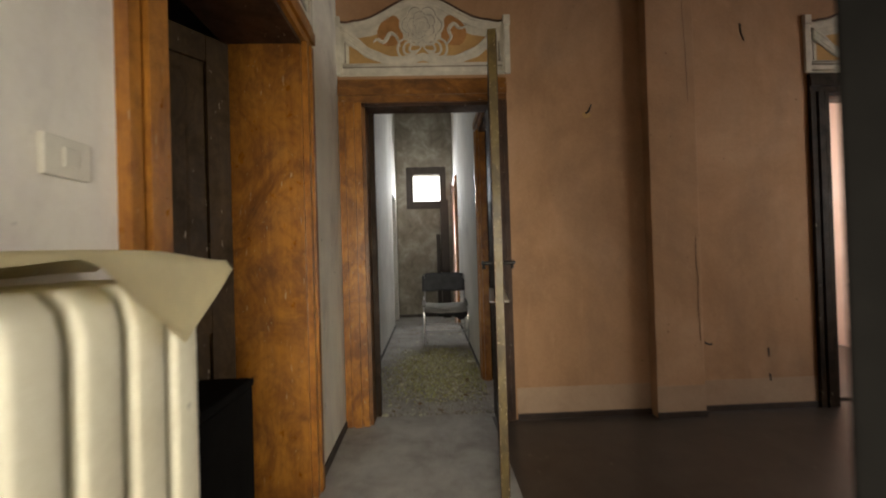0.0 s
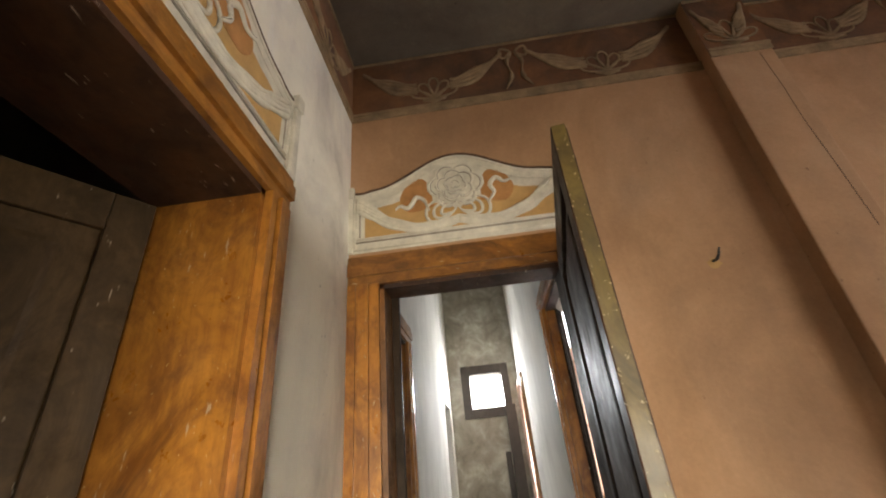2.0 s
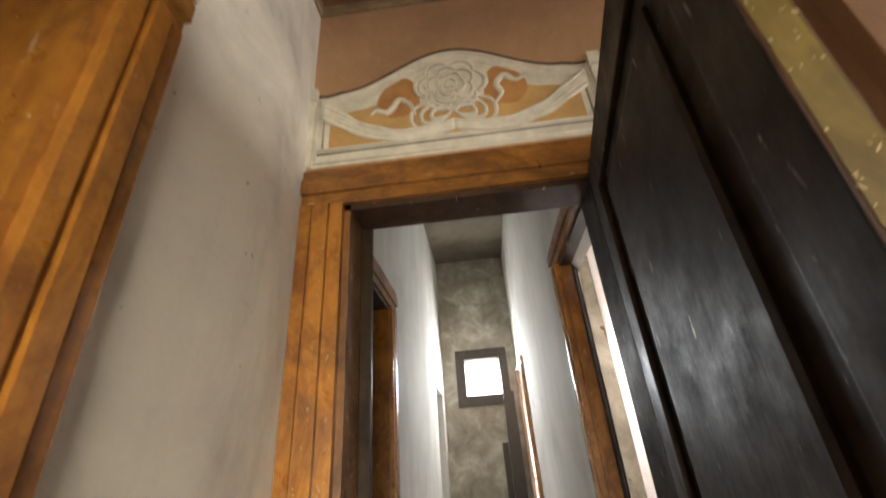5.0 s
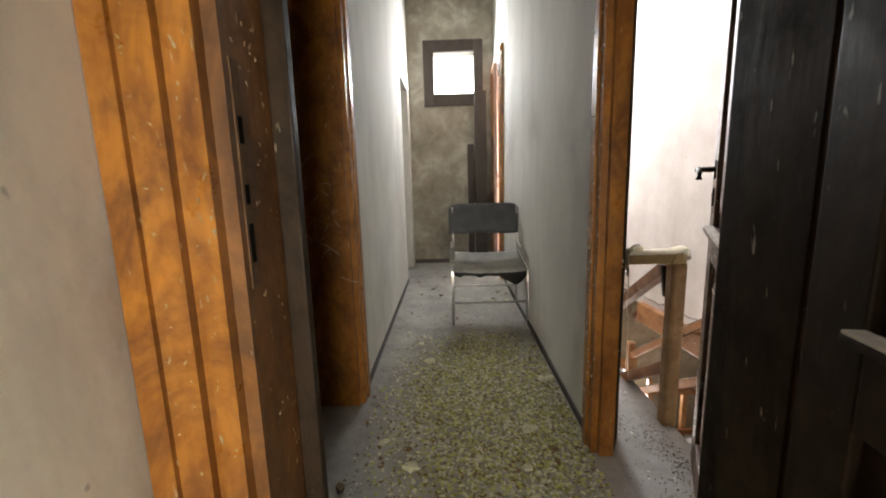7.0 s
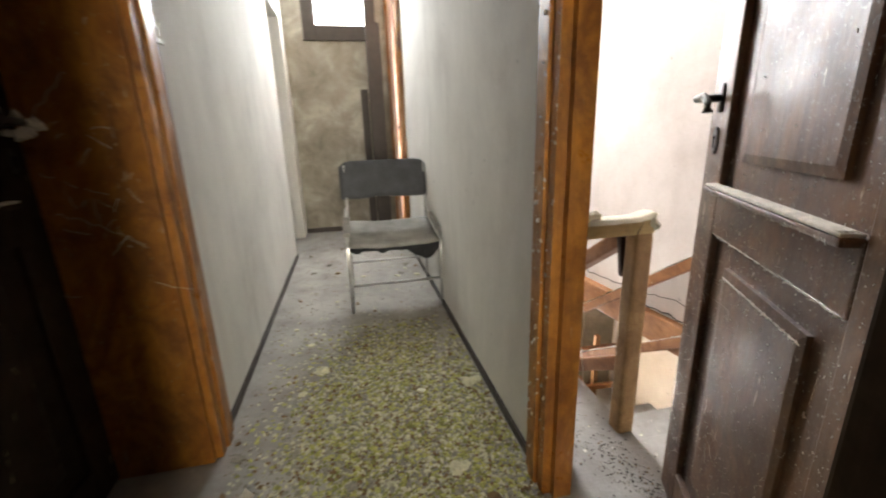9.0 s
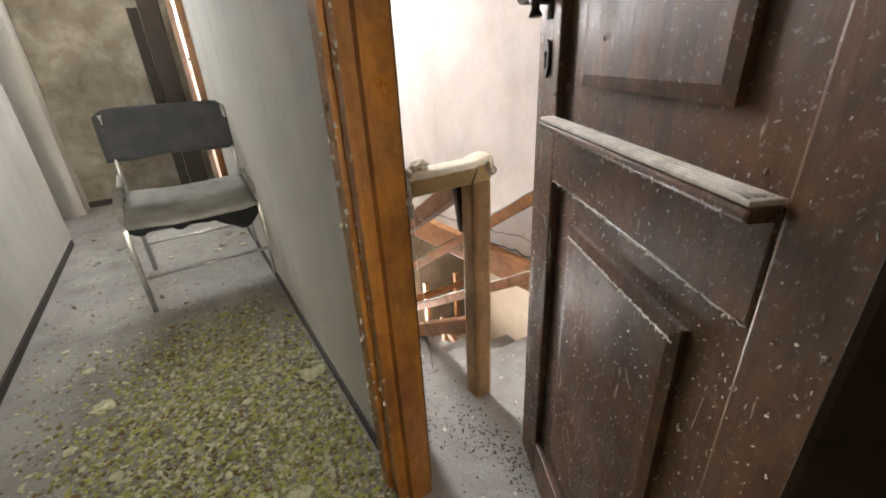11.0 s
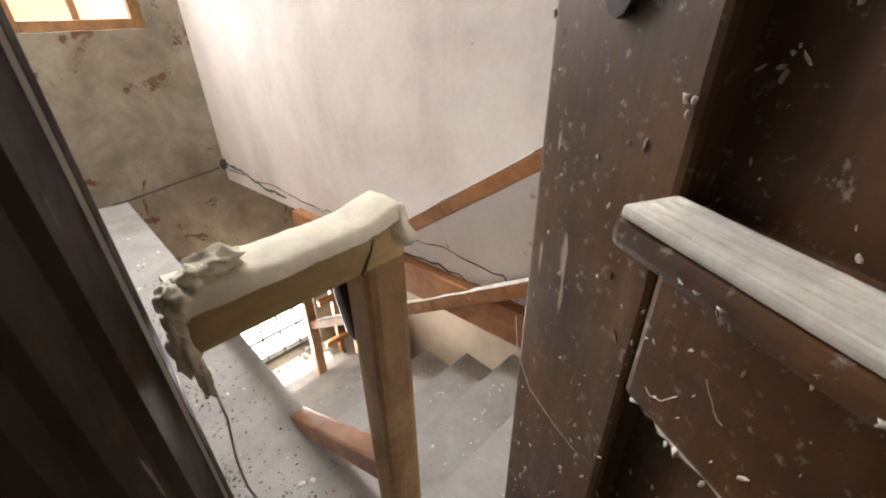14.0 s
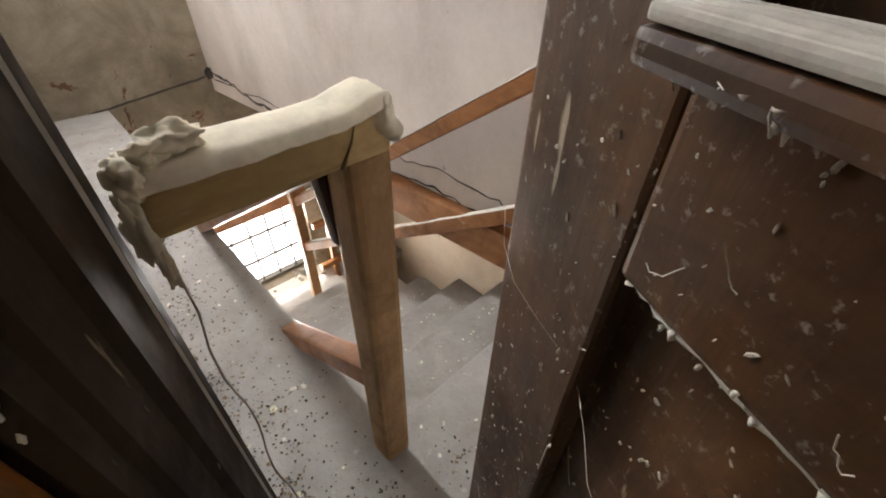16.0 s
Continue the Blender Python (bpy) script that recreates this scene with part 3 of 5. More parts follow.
box(bm, (-0.468, 2.955, 0), (-0.430, 2.984, 2.146))
soften(bm, 0.004)
tagged(part("door_stop", bm, M_DARK), "dark wooden door stop inside the corridor doorway", "door stop", kind="structure")
casing_y("door_frame_3", D3, HALL_Y, -1, 0.13, 0.035, 0.15, "dark brown wooden frame of the bright room's door", M_DARK, M_DARK)
# The near jamb's shadow is put into the colour by using the dark wood.
casing_x("door_frame_4", LD, COR_L, 1, 0.14, 0.03, 0.35, "orange varnished door frame with deep panelled reveal, near jamb darkened for shade", near=M_DARK)
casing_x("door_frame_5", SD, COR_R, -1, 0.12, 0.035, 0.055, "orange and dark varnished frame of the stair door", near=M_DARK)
bm = bmesh.new()
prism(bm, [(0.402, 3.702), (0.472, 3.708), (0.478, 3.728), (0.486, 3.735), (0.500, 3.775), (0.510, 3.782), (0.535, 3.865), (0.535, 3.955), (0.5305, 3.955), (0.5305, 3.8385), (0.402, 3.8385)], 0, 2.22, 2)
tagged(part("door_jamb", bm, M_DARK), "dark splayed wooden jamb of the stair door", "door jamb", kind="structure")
bm = bmesh.new()
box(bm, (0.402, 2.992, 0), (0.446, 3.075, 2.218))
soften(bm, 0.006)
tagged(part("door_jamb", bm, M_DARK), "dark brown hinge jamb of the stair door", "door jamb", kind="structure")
casing_x("door_frame_6", RD, COR_R, -1, 0.10, 0.04, 0.12, "brown wooden frame of the end door")
t, M, L = leaf("door_1", (-0.985, 1.975), (-1.56, 1.12), 2.13, M_DOOR1, "dark brown panelled door standing ajar", rails=((0.0, 0.2), (0.8, 0.95)))
t, M, L = leaf("door_2", (0.375, 2.79), (0.245, 1.89), 2.15, M_DARK, "dark brown panelled corridor door standing open", rails=((0.0, 0.2), (0.75, 0.88)), edge_mat=M_OLIVE)
lever(t, M, L - 0.06, 1.07, 1, 0.02)
lever(t, M, L - 0.06, 1.07, -1, 0.02)
M2, L2 = M.copy(), L
bm = bmesh.new()
for k in (-1, 1):
    tube(bm, [(L2 + 0.001, k * 0.0195, 0.02 + 2.1 * i / 60) for i in range(61)], [0.0022 + 0.0016 * noise.noise(Vector((i * 0.9, k, 0))) for i in range(61)], 6)
bm.transform(M2)
part("edge_bead", bm, M_SOFFIT, t, "dark worn bead along the door edge")
t, M, L = leaf("door_4", (-0.905, 3.345), (-0.915, 4.075), 2.19, M_DARK, "nearly black panelled side door, closed")
lever(t, M, L - 0.05, 1.08, -1, 0.02)
t, M, L = leaf("door_5", (0.455, 3.040), (0.757, 3.645), 2.18, M_GREY, "dusty brown panelled stair door hung with cobwebs, half open")
lever(t, M, L - 0.055, 1.08, 1, 0.02, 0.075)
M5, L5 = M.copy(), L
t, M, L = leaf("door_6", (0.42, 7.33), (0.33, 6.66), 2.2, M_LEAFPINK, "cream-pink painted door standing open", thick=0.035, ledge=False)
lever(t, M, L - 0.06, 1.07, 1, 0.0175)
# Leaf assumed from a dark edge; black holds its shade beside the entry lamp.
t, M, L = leaf("door_7", (1.03, -0.50), (0.335, 0.40), 2.12, M_BLACK, "entry door standing open, its unlit side put in black", ledge=False)

# pilaster
bm = bmesh.new()
box(bm, (1.414, 2.73, 0), (1.742, HALL_Y + 0.01, HALL_TOP))
soften(bm, 0.008)
tagged(part("pilaster", bm, M_PEACH), "peach plaster pilaster standing out of the wall", "pilaster", kind="structure")

# corridor window
wf = thing("window_1", (-0.09, COR_Y1, 1.92), "small dark wooden window full of daylight", "window", kind="structure")
for lo, hi in (((-0.435, 7.44, 1.93), (-0.312, 7.50, 2.67)), ((0.165, 7.44, 1.93), (0.27, 7.50, 2.67)), ((-0.312, 7.44, 2.537), (0.165, 7.50, 2.67)), ((-0.312, 7.44, 1.93), (0.165, 7.50, 2.065))):
    bm = bmesh.new()
    box(bm, lo, hi)
    soften(bm, 0.005)
    part("window_frame", bm, M_FRAMEBL, wf)

# plank leaning at the end wall
bm = bmesh.new()
box(bm, (0.155, 7.28, 0.0), (0.295, 7.32, 2.06))
soften(bm, 0.004)
tagged(part("plank", bm, M_FRAMEBL), "tall dark grey plank standing by the end wall", "plank")


bm = bmesh.new()
box(bm, (0.075, 7.425, 0.0), (0.148, 7.462, 1.47))
soften(bm, 0.004)
tagged(part("narrow_board", bm, M_FRAMEBL), "narrow dark board leaning on the damp end wall", "board")


# ---------------------------------------------------------------- stair rail
def bar(name, a, b, w, h, mat, parent, label="", bev=0.008):
    a, b = Vector(a), Vector(b)
    bm = bmesh.new()
    L = (b - a).length
    box(bm, (-w / 2, -h / 2, 0), (w / 2, h / 2, L))
    soften(bm, bev)
    d = (b - a).normalized()
    s = d.cross(Vector((0, 0, 1))).normalized() if abs(d.z) < 0.98 else Vector((1, 0, 0))
    u = s.cross(d)
    bm.transform(Matrix.Translation(a) @ Matrix((s, u, d)).transposed().to_4x4())
    return part(name, bm, mat, parent, label)


rail = thing("stair_railing", (0.75, 3.90, 0), "red-brown wooden stair railing with dusty top rail", "railing")
bar("newel_post", (0.772, 3.90, -0.02), (0.772, 3.90, 0.722), 0.060, 0.060, M_NEWEL, rail, "dusty tan square newel post", 0.012)
bar("top_rail", (0.553, 3.885, 0.7445), (0.786, 3.885, 0.7465), 0.07, 0.046, M_RAILTOP, rail)
bar("handrail", (0.772, 3.925, 0.715), (0.772, 4.98, 0.020), 0.05, 0.055, M_RAIL, rail)
bar("lower_rail", (0.772, 3.92, 0.25), (0.772, 4.40, -0.05), 0.05, 0.05, M_RAIL, rail)
bar("strut", (0.742, 3.945, 0.70), (0.757, 3.94, 0.56), 0.026, 0.026, M_SOFFIT, rail, "short dark strut behind the newel post")
rail2 = thing("wall_railing", (1.58, 5.0, -0.9), "red-brown wooden railing along the stair wall", "railing")
RAIL_LINES = ((3.93, 0.746, 0.715), (3.905, 0.290, 0.645))


def wall_rail_at(y, line):
    y0, z0, fall = line
    return (skew_x(y) - 0.048, y, z0 - fall * (y - y0))


for nm, line in zip(("handrail", "lower_rail"), RAIL_LINES):
    bar(nm, wall_rail_at(line[0], line), wall_rail_at(5.66, line), 0.045, 0.056, M_RAIL, rail2)
bar("post", (skew_x(5.68) - 0.05, 5.68, -1.45), (skew_x(5.68) - 0.05, 5.68, -0.38), 0.060, 0.060, M_RAIL_Z, rail2)
rail4 = thing("landing_railing", (1.88, 6.24, -1.8), "tan wooden balustrade on the half landing", "railing")
for x in (1.86, 2.22):
    bar("post", (x, 6.24, -1.82), (x, 6.24, -1.02), 0.05, 0.05, M_RAIL_Z, rail4)
for z in (-1.13, -1.58):
    bar("cross_rail", (1.70, 6.20, z), (2.50, 6.20, z - 0.02), 0.04, 0.055, M_RAIL, rail4)

# lower flight, running back under the wall
for i in range(7):
    bm = bmesh.new()
    y1, z = 5.85 - i * GOING, -1.80 - RISER * (i + 1)
    box(bm, (1.74, y1 - GOING - 0.02, z - 0.2), (2.55, y1, z))
    soften(bm, 0.006)
    tagged(part("stair_step", bm, M_STEP), "dusty grey stone step of the lower flight", "step", "steps of the lower flight", "structure")
rail3 = thing("lower_railing", (1.76, 5.6, -1.9), "dark brown wooden railing of the lower flight", "railing")
for y in (5.75, 5.0, 4.25):
    zt = -1.95 + (y - 5.85) * 0.667
    bar("post", (1.76, y, zt - 0.15), (1.76, y, zt + 0.85), 0.05, 0.05, M_RAIL_Z, rail3)
for lift in (0.8, 0.4):
    bar("handrail", (1.76, 5.80, -1.95 + lift), (1.76, 4.2, -1.95 + lift - 1.6 * 0.667), 0.045, 0.06, M_RAIL, rail3)

# ---------------------------------------------------------------- dust heaped on the top rail
def lump(bm, c, r, seed, squash=(1, 1, 1), detail=2, rough=0.35):
    q = bmesh.new()
    bmesh.ops.create_icosphere(q, subdivisions=detail, radius=1)
    for v in q.verts:
        k = 1 + rough * noise.noise(v.co * 1.7 + Vector((seed * 3.1, seed, 0))) + 0.4 * rough * noise.noise(v.co * 4.3 + Vector((seed, 0, 0)))
        v.co = Vector(c) + Vector((v.co.x * r * squash[0], v.co.y * r * squash[1], v.co.z * r * squash[2])) * k
    me = bpy.data.meshes.new("tmp")
    q.to_mesh(me)
    q.free()
    bm.from_mesh(me)
    bpy.data.meshes.remove(me)


bm = bmesh.new()
n = 44
rows = []
for i in range(n):
    x = 0.556 + (0.786 - 0.556) * i / (n - 1)
    swell = 0.012 * max(0.0, (x - 0.735) / 0.05)
    row = []
    for j in range(11):
        w = -1 + j / 5
        rough = 0.0016 * noise.noise(Vector((x * 38, w * 2.2, 1))) + 0.0010 * noise.noise(Vector((x * 110, w * 7, 4)))
        lift = 0.004 + 0.006 * (1 - w * w) + rough + min(swell, 0.012)
        skirt = 0.0085 * max(0.0, abs(w) - 0.8) * 5 * (1 + 0.10 * noise.noise(Vector((x * 90, w, 9))) + 0.2 * noise.noise(Vector((x * 9, w, 2))))
        row.append(bm.verts.new((x, 3.885 + w * 0.0372, 0.768 + max(lift, 0.0) - skirt)))
    rows.append(row)
for a, b in zip(rows, rows[1:]):
    for j in range(10):
        bm.faces.new((a[j], a[j + 1], b[j + 1], b[j]))
part("dust_layer", bm, M_FLUFF, rail, "thick crust of yellowish plaster dust", True)
for c, r, sd, sq, rg in (((0.781, 3.875, 0.757), 0.030, 2, (0.62, 1.2, 0.95), 0.30), ((0.592, 3.878, 0.786), 0.017, 5, (1.5, 0.75, 0.70), 0.55),
                         ((0.572, 3.870, 0.782), 0.013, 6, (1.1, 0.9, 0.9), 0.55), ((0.553, 3.862, 0.772), 0.015, 7, (0.8, 0.9, 1.2), 0.55),
                         ((0.546, 3.855, 0.738), 0.011, 9, (0.8, 0.7, 2.6), 0.8), ((0.551, 3.852, 0.700), 0.007, 12, (0.7, 0.6, 3.4), 0.7)):
    bm = bmesh.new()
    lump(bm, c, r, sd, sq, 4, rg)
    for v in bm.verts:
        v.co += 0.0022 * noise.noise_vector(v.co * 160)
    part("dust_clump", bm, M_FLUFF, rail, "clump of yellowish plaster dust", True)
# a strand of grime on the rail's side
bm = bmesh.new()
tube(bm, [(0.722, 3.8475, 0.726), (0.727, 3.846, 0.738), (0.735, 3.846, 0.752), (0.740, 3.847, 0.766)], [0.003, 0.0017, 0.0013, 0.0008], 6)
part("grime_strand", bm, M_OLIVE, rail, "brown strand of grime stuck to the rail", True)

# ---------------------------------------------------------------- chair
chair = thing("chair", (0.12, 5.4, 0), "tubular chrome armchair with grey padded back and torn dusty seat", "chair")
for x in (-0.150, 0.398):
    bm = bmesh.new()
    arc = [(x, 5.17, 0.0), (x, 5.165, 0.20), (x, 5.16, 0.40), (x, 5.175, 0.445), (x, 5.21, 0.465), (x, 5.40, 0.50), (x, 5.62, 0.55), (x, 5.66, 0.50), (x, 5.68, 0.25), (x, 5.70, 0.0)]
    tube(bm, arc, 0.0115, 8)
    part("side_frame", bm, M_CHROME, chair, smooth=True)
    bm = bmesh.new()
    tube(bm, [(x + (0.012 if x < 0 else -0.012), 5.58, 0.40), (x + (0.012 if x < 0 else -0.012), 5.61, 0.60), (x + (0.012 if x < 0 else -0.012), 5.635, 0.84)], 0.010, 8)
    part("back_post", bm, M_CHROME, chair, smooth=True)
    bm = bmesh.new()
    box(bm, (x - 0.02, 5.19, 0.464), (x + 0.02, 5.46, 0.492))
    soften(bm, 0.008)
    for v in bm.verts:
        v.co.z += (v.co.y - 5.19) * 0.16
    part("arm_pad", bm, M_SEAT, chair, "dusty grey arm pad")
for y, z in ((5.172, 0.172), (5.66, 0.17)):
    bm = bmesh.new()
    tube(bm, [(-0.15, y, z), (0.398, y, z)], 0.009, 8)
    part("crossbar", bm, M_CHROME, chair, smooth=True)


def pad(bm, x0, x1, place, thick, nx=16, ny=8, edge=0.25):
    """A soft sheet over x and 0..1, with rounded rim, closed behind."""
    front, back = [], []
    for i in range(nx + 1):
        fr, br = [], []
        for j in range(ny + 1):
            u, v = i / nx, j / ny
            r = min(1.0, min(u, 1 - u) / edge * 2.2, min(v, 1 - v) / edge * 1.6)
            puff = math.sin(r * math.pi / 2)
            p, nrm = place(x0 + (x1 - x0) * u, v)
            fr.append(bm.verts.new(Vector(p) + Vector(nrm) * thick * (0.15 + 0.85 * puff)))
            br.append(bm.verts.new(Vector(p) - Vector(nrm) * thick * (0.15 + 0.85 * puff)))
        front.append(fr)
        back.append(br)
    for g, flip in ((front, False), (back, True)):
        for a, b in zip(g, g[1:]):
            for j in range(ny):
                f = (a[j], b[j], b[j + 1], a[j + 1])
                bm.faces.new(f[::-1] if flip else f)
    rim = lambda g: [*[r[0] for r in g], *g[-1][1:], *[r[-1] for r in g[::-1]][1:], *g[0][::-1][1:-1]]
    a, b = rim(front), rim(back)
    for i in range(len(a)):
        bm.faces.new((a[i], a[(i + 1) % len(a)], b[(i + 1) % len(a)], b[i]))


bm = bmesh.new()


def back_place(x, v):
    c = (x - 0.115) / 0.28
    corner = 0.03 * max(0, abs(c) - 0.86) / 0.14 * (1 if v > 0.7 else 0)
    y = 5.60 + 0.035 * v + 0.035 * (c * c - 1) * -1 + 0.010 * noise.noise(Vector((x * 9, v * 3, 0)))
    return (x, y, 0.622 + 0.245 * v - corner * v + 0.016 * noise.noise(Vector((x * 5, 0, 3))) * (1 - v)), (0, -1, 0.1)


pad(bm, -0.172, 0.398, back_place, 0.016)
part("backrest", bm, M_VINYL, chair, "dark grey padded backrest", True)
bm = bmesh.new()


def seat_place(x, v):
    c = (x - 0.125) / 0.27
    z = 0.405 + 0.07 * v - 0.028 * (1 - c * c) * (0.5 + 0.5 * math.sin(v * math.pi)) + 0.008 * noise.noise(Vector((x * 8, v * 4, 2)))
    return (x, 5.175 + 0.44 * v, z), (0, -0.1, 1)


pad(bm, -0.145, 0.395, seat_place, 0.010, 18, 10, 0.12)
part("seat", bm, M_SEAT, chair, "sagging dusty cloth seat", True)
bm = bmesh.new()
top, low = [], []
for i in range(31):
    u = i / 30
    x = -0.14 + 0.53 * u
    hang = 0.025 + 0.05 * max(0, noise.noise(Vector((u * 6, 0.3, 0)))) + (0.055 if u > 0.62 else 0.0) * math.sin((u - 0.62) / 0.38 * math.pi)
    (px, py, pz), _ = seat_place(x, 0.02)
    top.append(bm.verts.new((px, py - 0.008, pz - 0.004)))
    low.append(bm.verts.new((px, py + 0.004 + 0.02 * noise.noise(Vector((u * 9, 1, 0))), pz - hang)))
for i in range(30):
    bm.faces.new((top[i], top[i + 1], low[i + 1], low[i]))
bmesh.ops.solidify(bm, geom=bm.faces[:], thickness=0.003)
part("torn_cloth", bm, M_VINYL, chair, "torn dark underside cloth hanging down", True)

# ---------------------------------------------------------------- radiator and paper
radi = thing("radiator", (-0.53, 0.45, 0), "cream enamelled cast-iron column radiator", "radiator")
for k in range(7):
    y = 0.138 + k * 0.0785
    bm = bmesh.new()
    prism(bm, [(-0.62, 0.10), (-0.45, 0.10), (-0.432, 0.125), (-0.43, 1.06), (-0.437, 1.092), (-0.455, 1.112), (-0.60, 1.112), (-0.62, 1.09)], y, y + 0.061)
    soften(bm, 0.011, 3)
    part("column", bm, M_RADI, radi, smooth=True)
    for z in (0.16, 1.04):
        bm = bmesh.new()
        tube(bm, [(-0.53, y - 0.006, z), (-0.53, y + 0.076, z)], 0.026, 10)
        part("hub", bm, M_RADI, radi, smooth=True)
for y in (0.20, 0.62):
    bm = bmesh.new()
    box(bm, (-0.60, y - 0.02, 0.0), (-0.46, y + 0.02, 0.11))
    soften(bm, 0.006)
    part("foot", bm, M_RADI, radi)
bm = bmesh.new()
grid = []
for i in range(25):
    row = []
    for j in range(17):
        y, w = 0.05 + 0.68 * i / 24, j / 16
        over = max(0.0, w - 0.62) / 0.38
        reach = max(0.0, 1 - abs(y - 0.585) / 0.15)
        x = -0.63 + 0.215 * min(1, w / 0.62) + 0.012 * over
        z = 1.122 + 0.03 * math.sin(i / 24 * 2.6) * (w > 0.05) + 0.006 * noise.noise(Vector((y * 8, w * 3, 0))) - over * (0.012 + 0.115 * reach)
        row.append(bm.verts.new((x, y, max(z, 1.118) if over == 0 else z)))
    grid.append(row)
for a, b in zip(grid, grid[1:]):
    for j in range(16):
        bm.faces.new((a[j], a[j + 1], b[j + 1], b[j]))
bmesh.ops.solidify(bm, geom=bm.faces[:], thickness=0.003)
tagged(part("cardboard_sheet", bm, M_PAPER, None, "", True), "yellowed cardboard sheet lying over the radiator, corner folded down", "cardboard")

# switch plates
def switch(nm, M, w, h, label):
    t = thing(nm, M.translation, label, "switch")
    for pn, sx, sz, d0, d1 in (("plate", w, h, 0.0, 0.009), ("rocker", w * 0.28, h * 0.5, 0.009, 0.014)):
        bm = bmesh.new()
        box(bm, (d0, -sx / 2, -sz / 2), (d1, sx / 2, sz / 2))
        soften(bm, 0.003)
        bm.transform(M)
        part(pn, bm, M_SWITCH, t)


switch("light_switch", pose(HALL_X, 0.69, 1.305), 0.088, 0.064, "ivory plastic light switch on the stained wall")
switch("light_switch", pose(COR_L, 4.29, 1.345), 0.06, 0.06, "small ivory light switch on the corridor wall")

# black box added to fill a dark patch low in the side doorway
dark_block = thing("black_box", (-0.82, 1.31, 0), "plain black box added for a dark patch in the doorway", "box")
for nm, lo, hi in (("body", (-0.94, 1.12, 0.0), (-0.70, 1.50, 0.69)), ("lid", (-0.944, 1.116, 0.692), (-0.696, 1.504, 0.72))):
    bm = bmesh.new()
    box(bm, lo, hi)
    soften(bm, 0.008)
    part(nm, bm, M_BLACK, dark_block)

# hook
hook = thing("wall_hook", (1.03, 2.81, 2.06), "small dark iron hook in a patch of bare plaster", "hook")
bm = bmesh.new()
tube(bm, [(1.03, 2.812, 2.06), (1.03, 2.775, 2.055), (1.035, 2.76, 2.07), (1.045, 2.755, 2.10)], [0.007, 0.007, 0.006, 0.004], 8)
part("hook", bm, M_IRON, hook)
bm = bmesh.new()
lump(bm, (1.03, 2.811, 2.045), 0.032, 3, (1.0, 0.08, 0.8), 2, 0.5)
part("plaster_patch", bm, M_OCHRE, hook)

# ---------------------------------------------------------------- skirtings and dado
M_DADO = plaster("beige_dado_paint", (0.42, 0.29, 0.19), (0.34, 0.22, 0.14), (0.50, 0.36, 0.24), 0.4, 1.5)
for x0, x1, y in ((0.50, 1.412, HALL_Y), (1.744, 2.585, HALL_Y), (1.414, 1.742, 2.73)):
    slab("dado", (x0, y - 0.004, 0.04), (x1, y, 0.21), M_DADO, "darker beige painted dado band", category="dado")
    slab("baseboard", (x0, y - 0.014, 0.0), (x1, y, 0.04), M_SKIRT, "low dark skirting", category="baseboard")
slab("baseboard", (HALL_X, 2.128, 0.005), (HALL_X + 0.012, 2.77, 0.05), M_SKIRT, "low dark skirting", category="baseboard")
for y0, y1 in ((2.96, 3.17), (4.245, 6.5)):
    slab("baseboard", (COR_L, y0, 0.0), (COR_L + 0.010, y1, 0.035), M_SKIRT, "low dark corridor skirting", category="baseboard")
slab("baseboard", (COR_R - 0.010, 3.80, 0.0), (COR_R, 6.5, 0.035), M_SKIRT, "low dark corridor skirting", category="baseboard")
slab("baseboard", (COR_L, COR_Y1 - 0.015, 0.0), (COR_R, COR_Y1, 0.05), M_SKIRT, "low dark corridor skirting", category="baseboard")

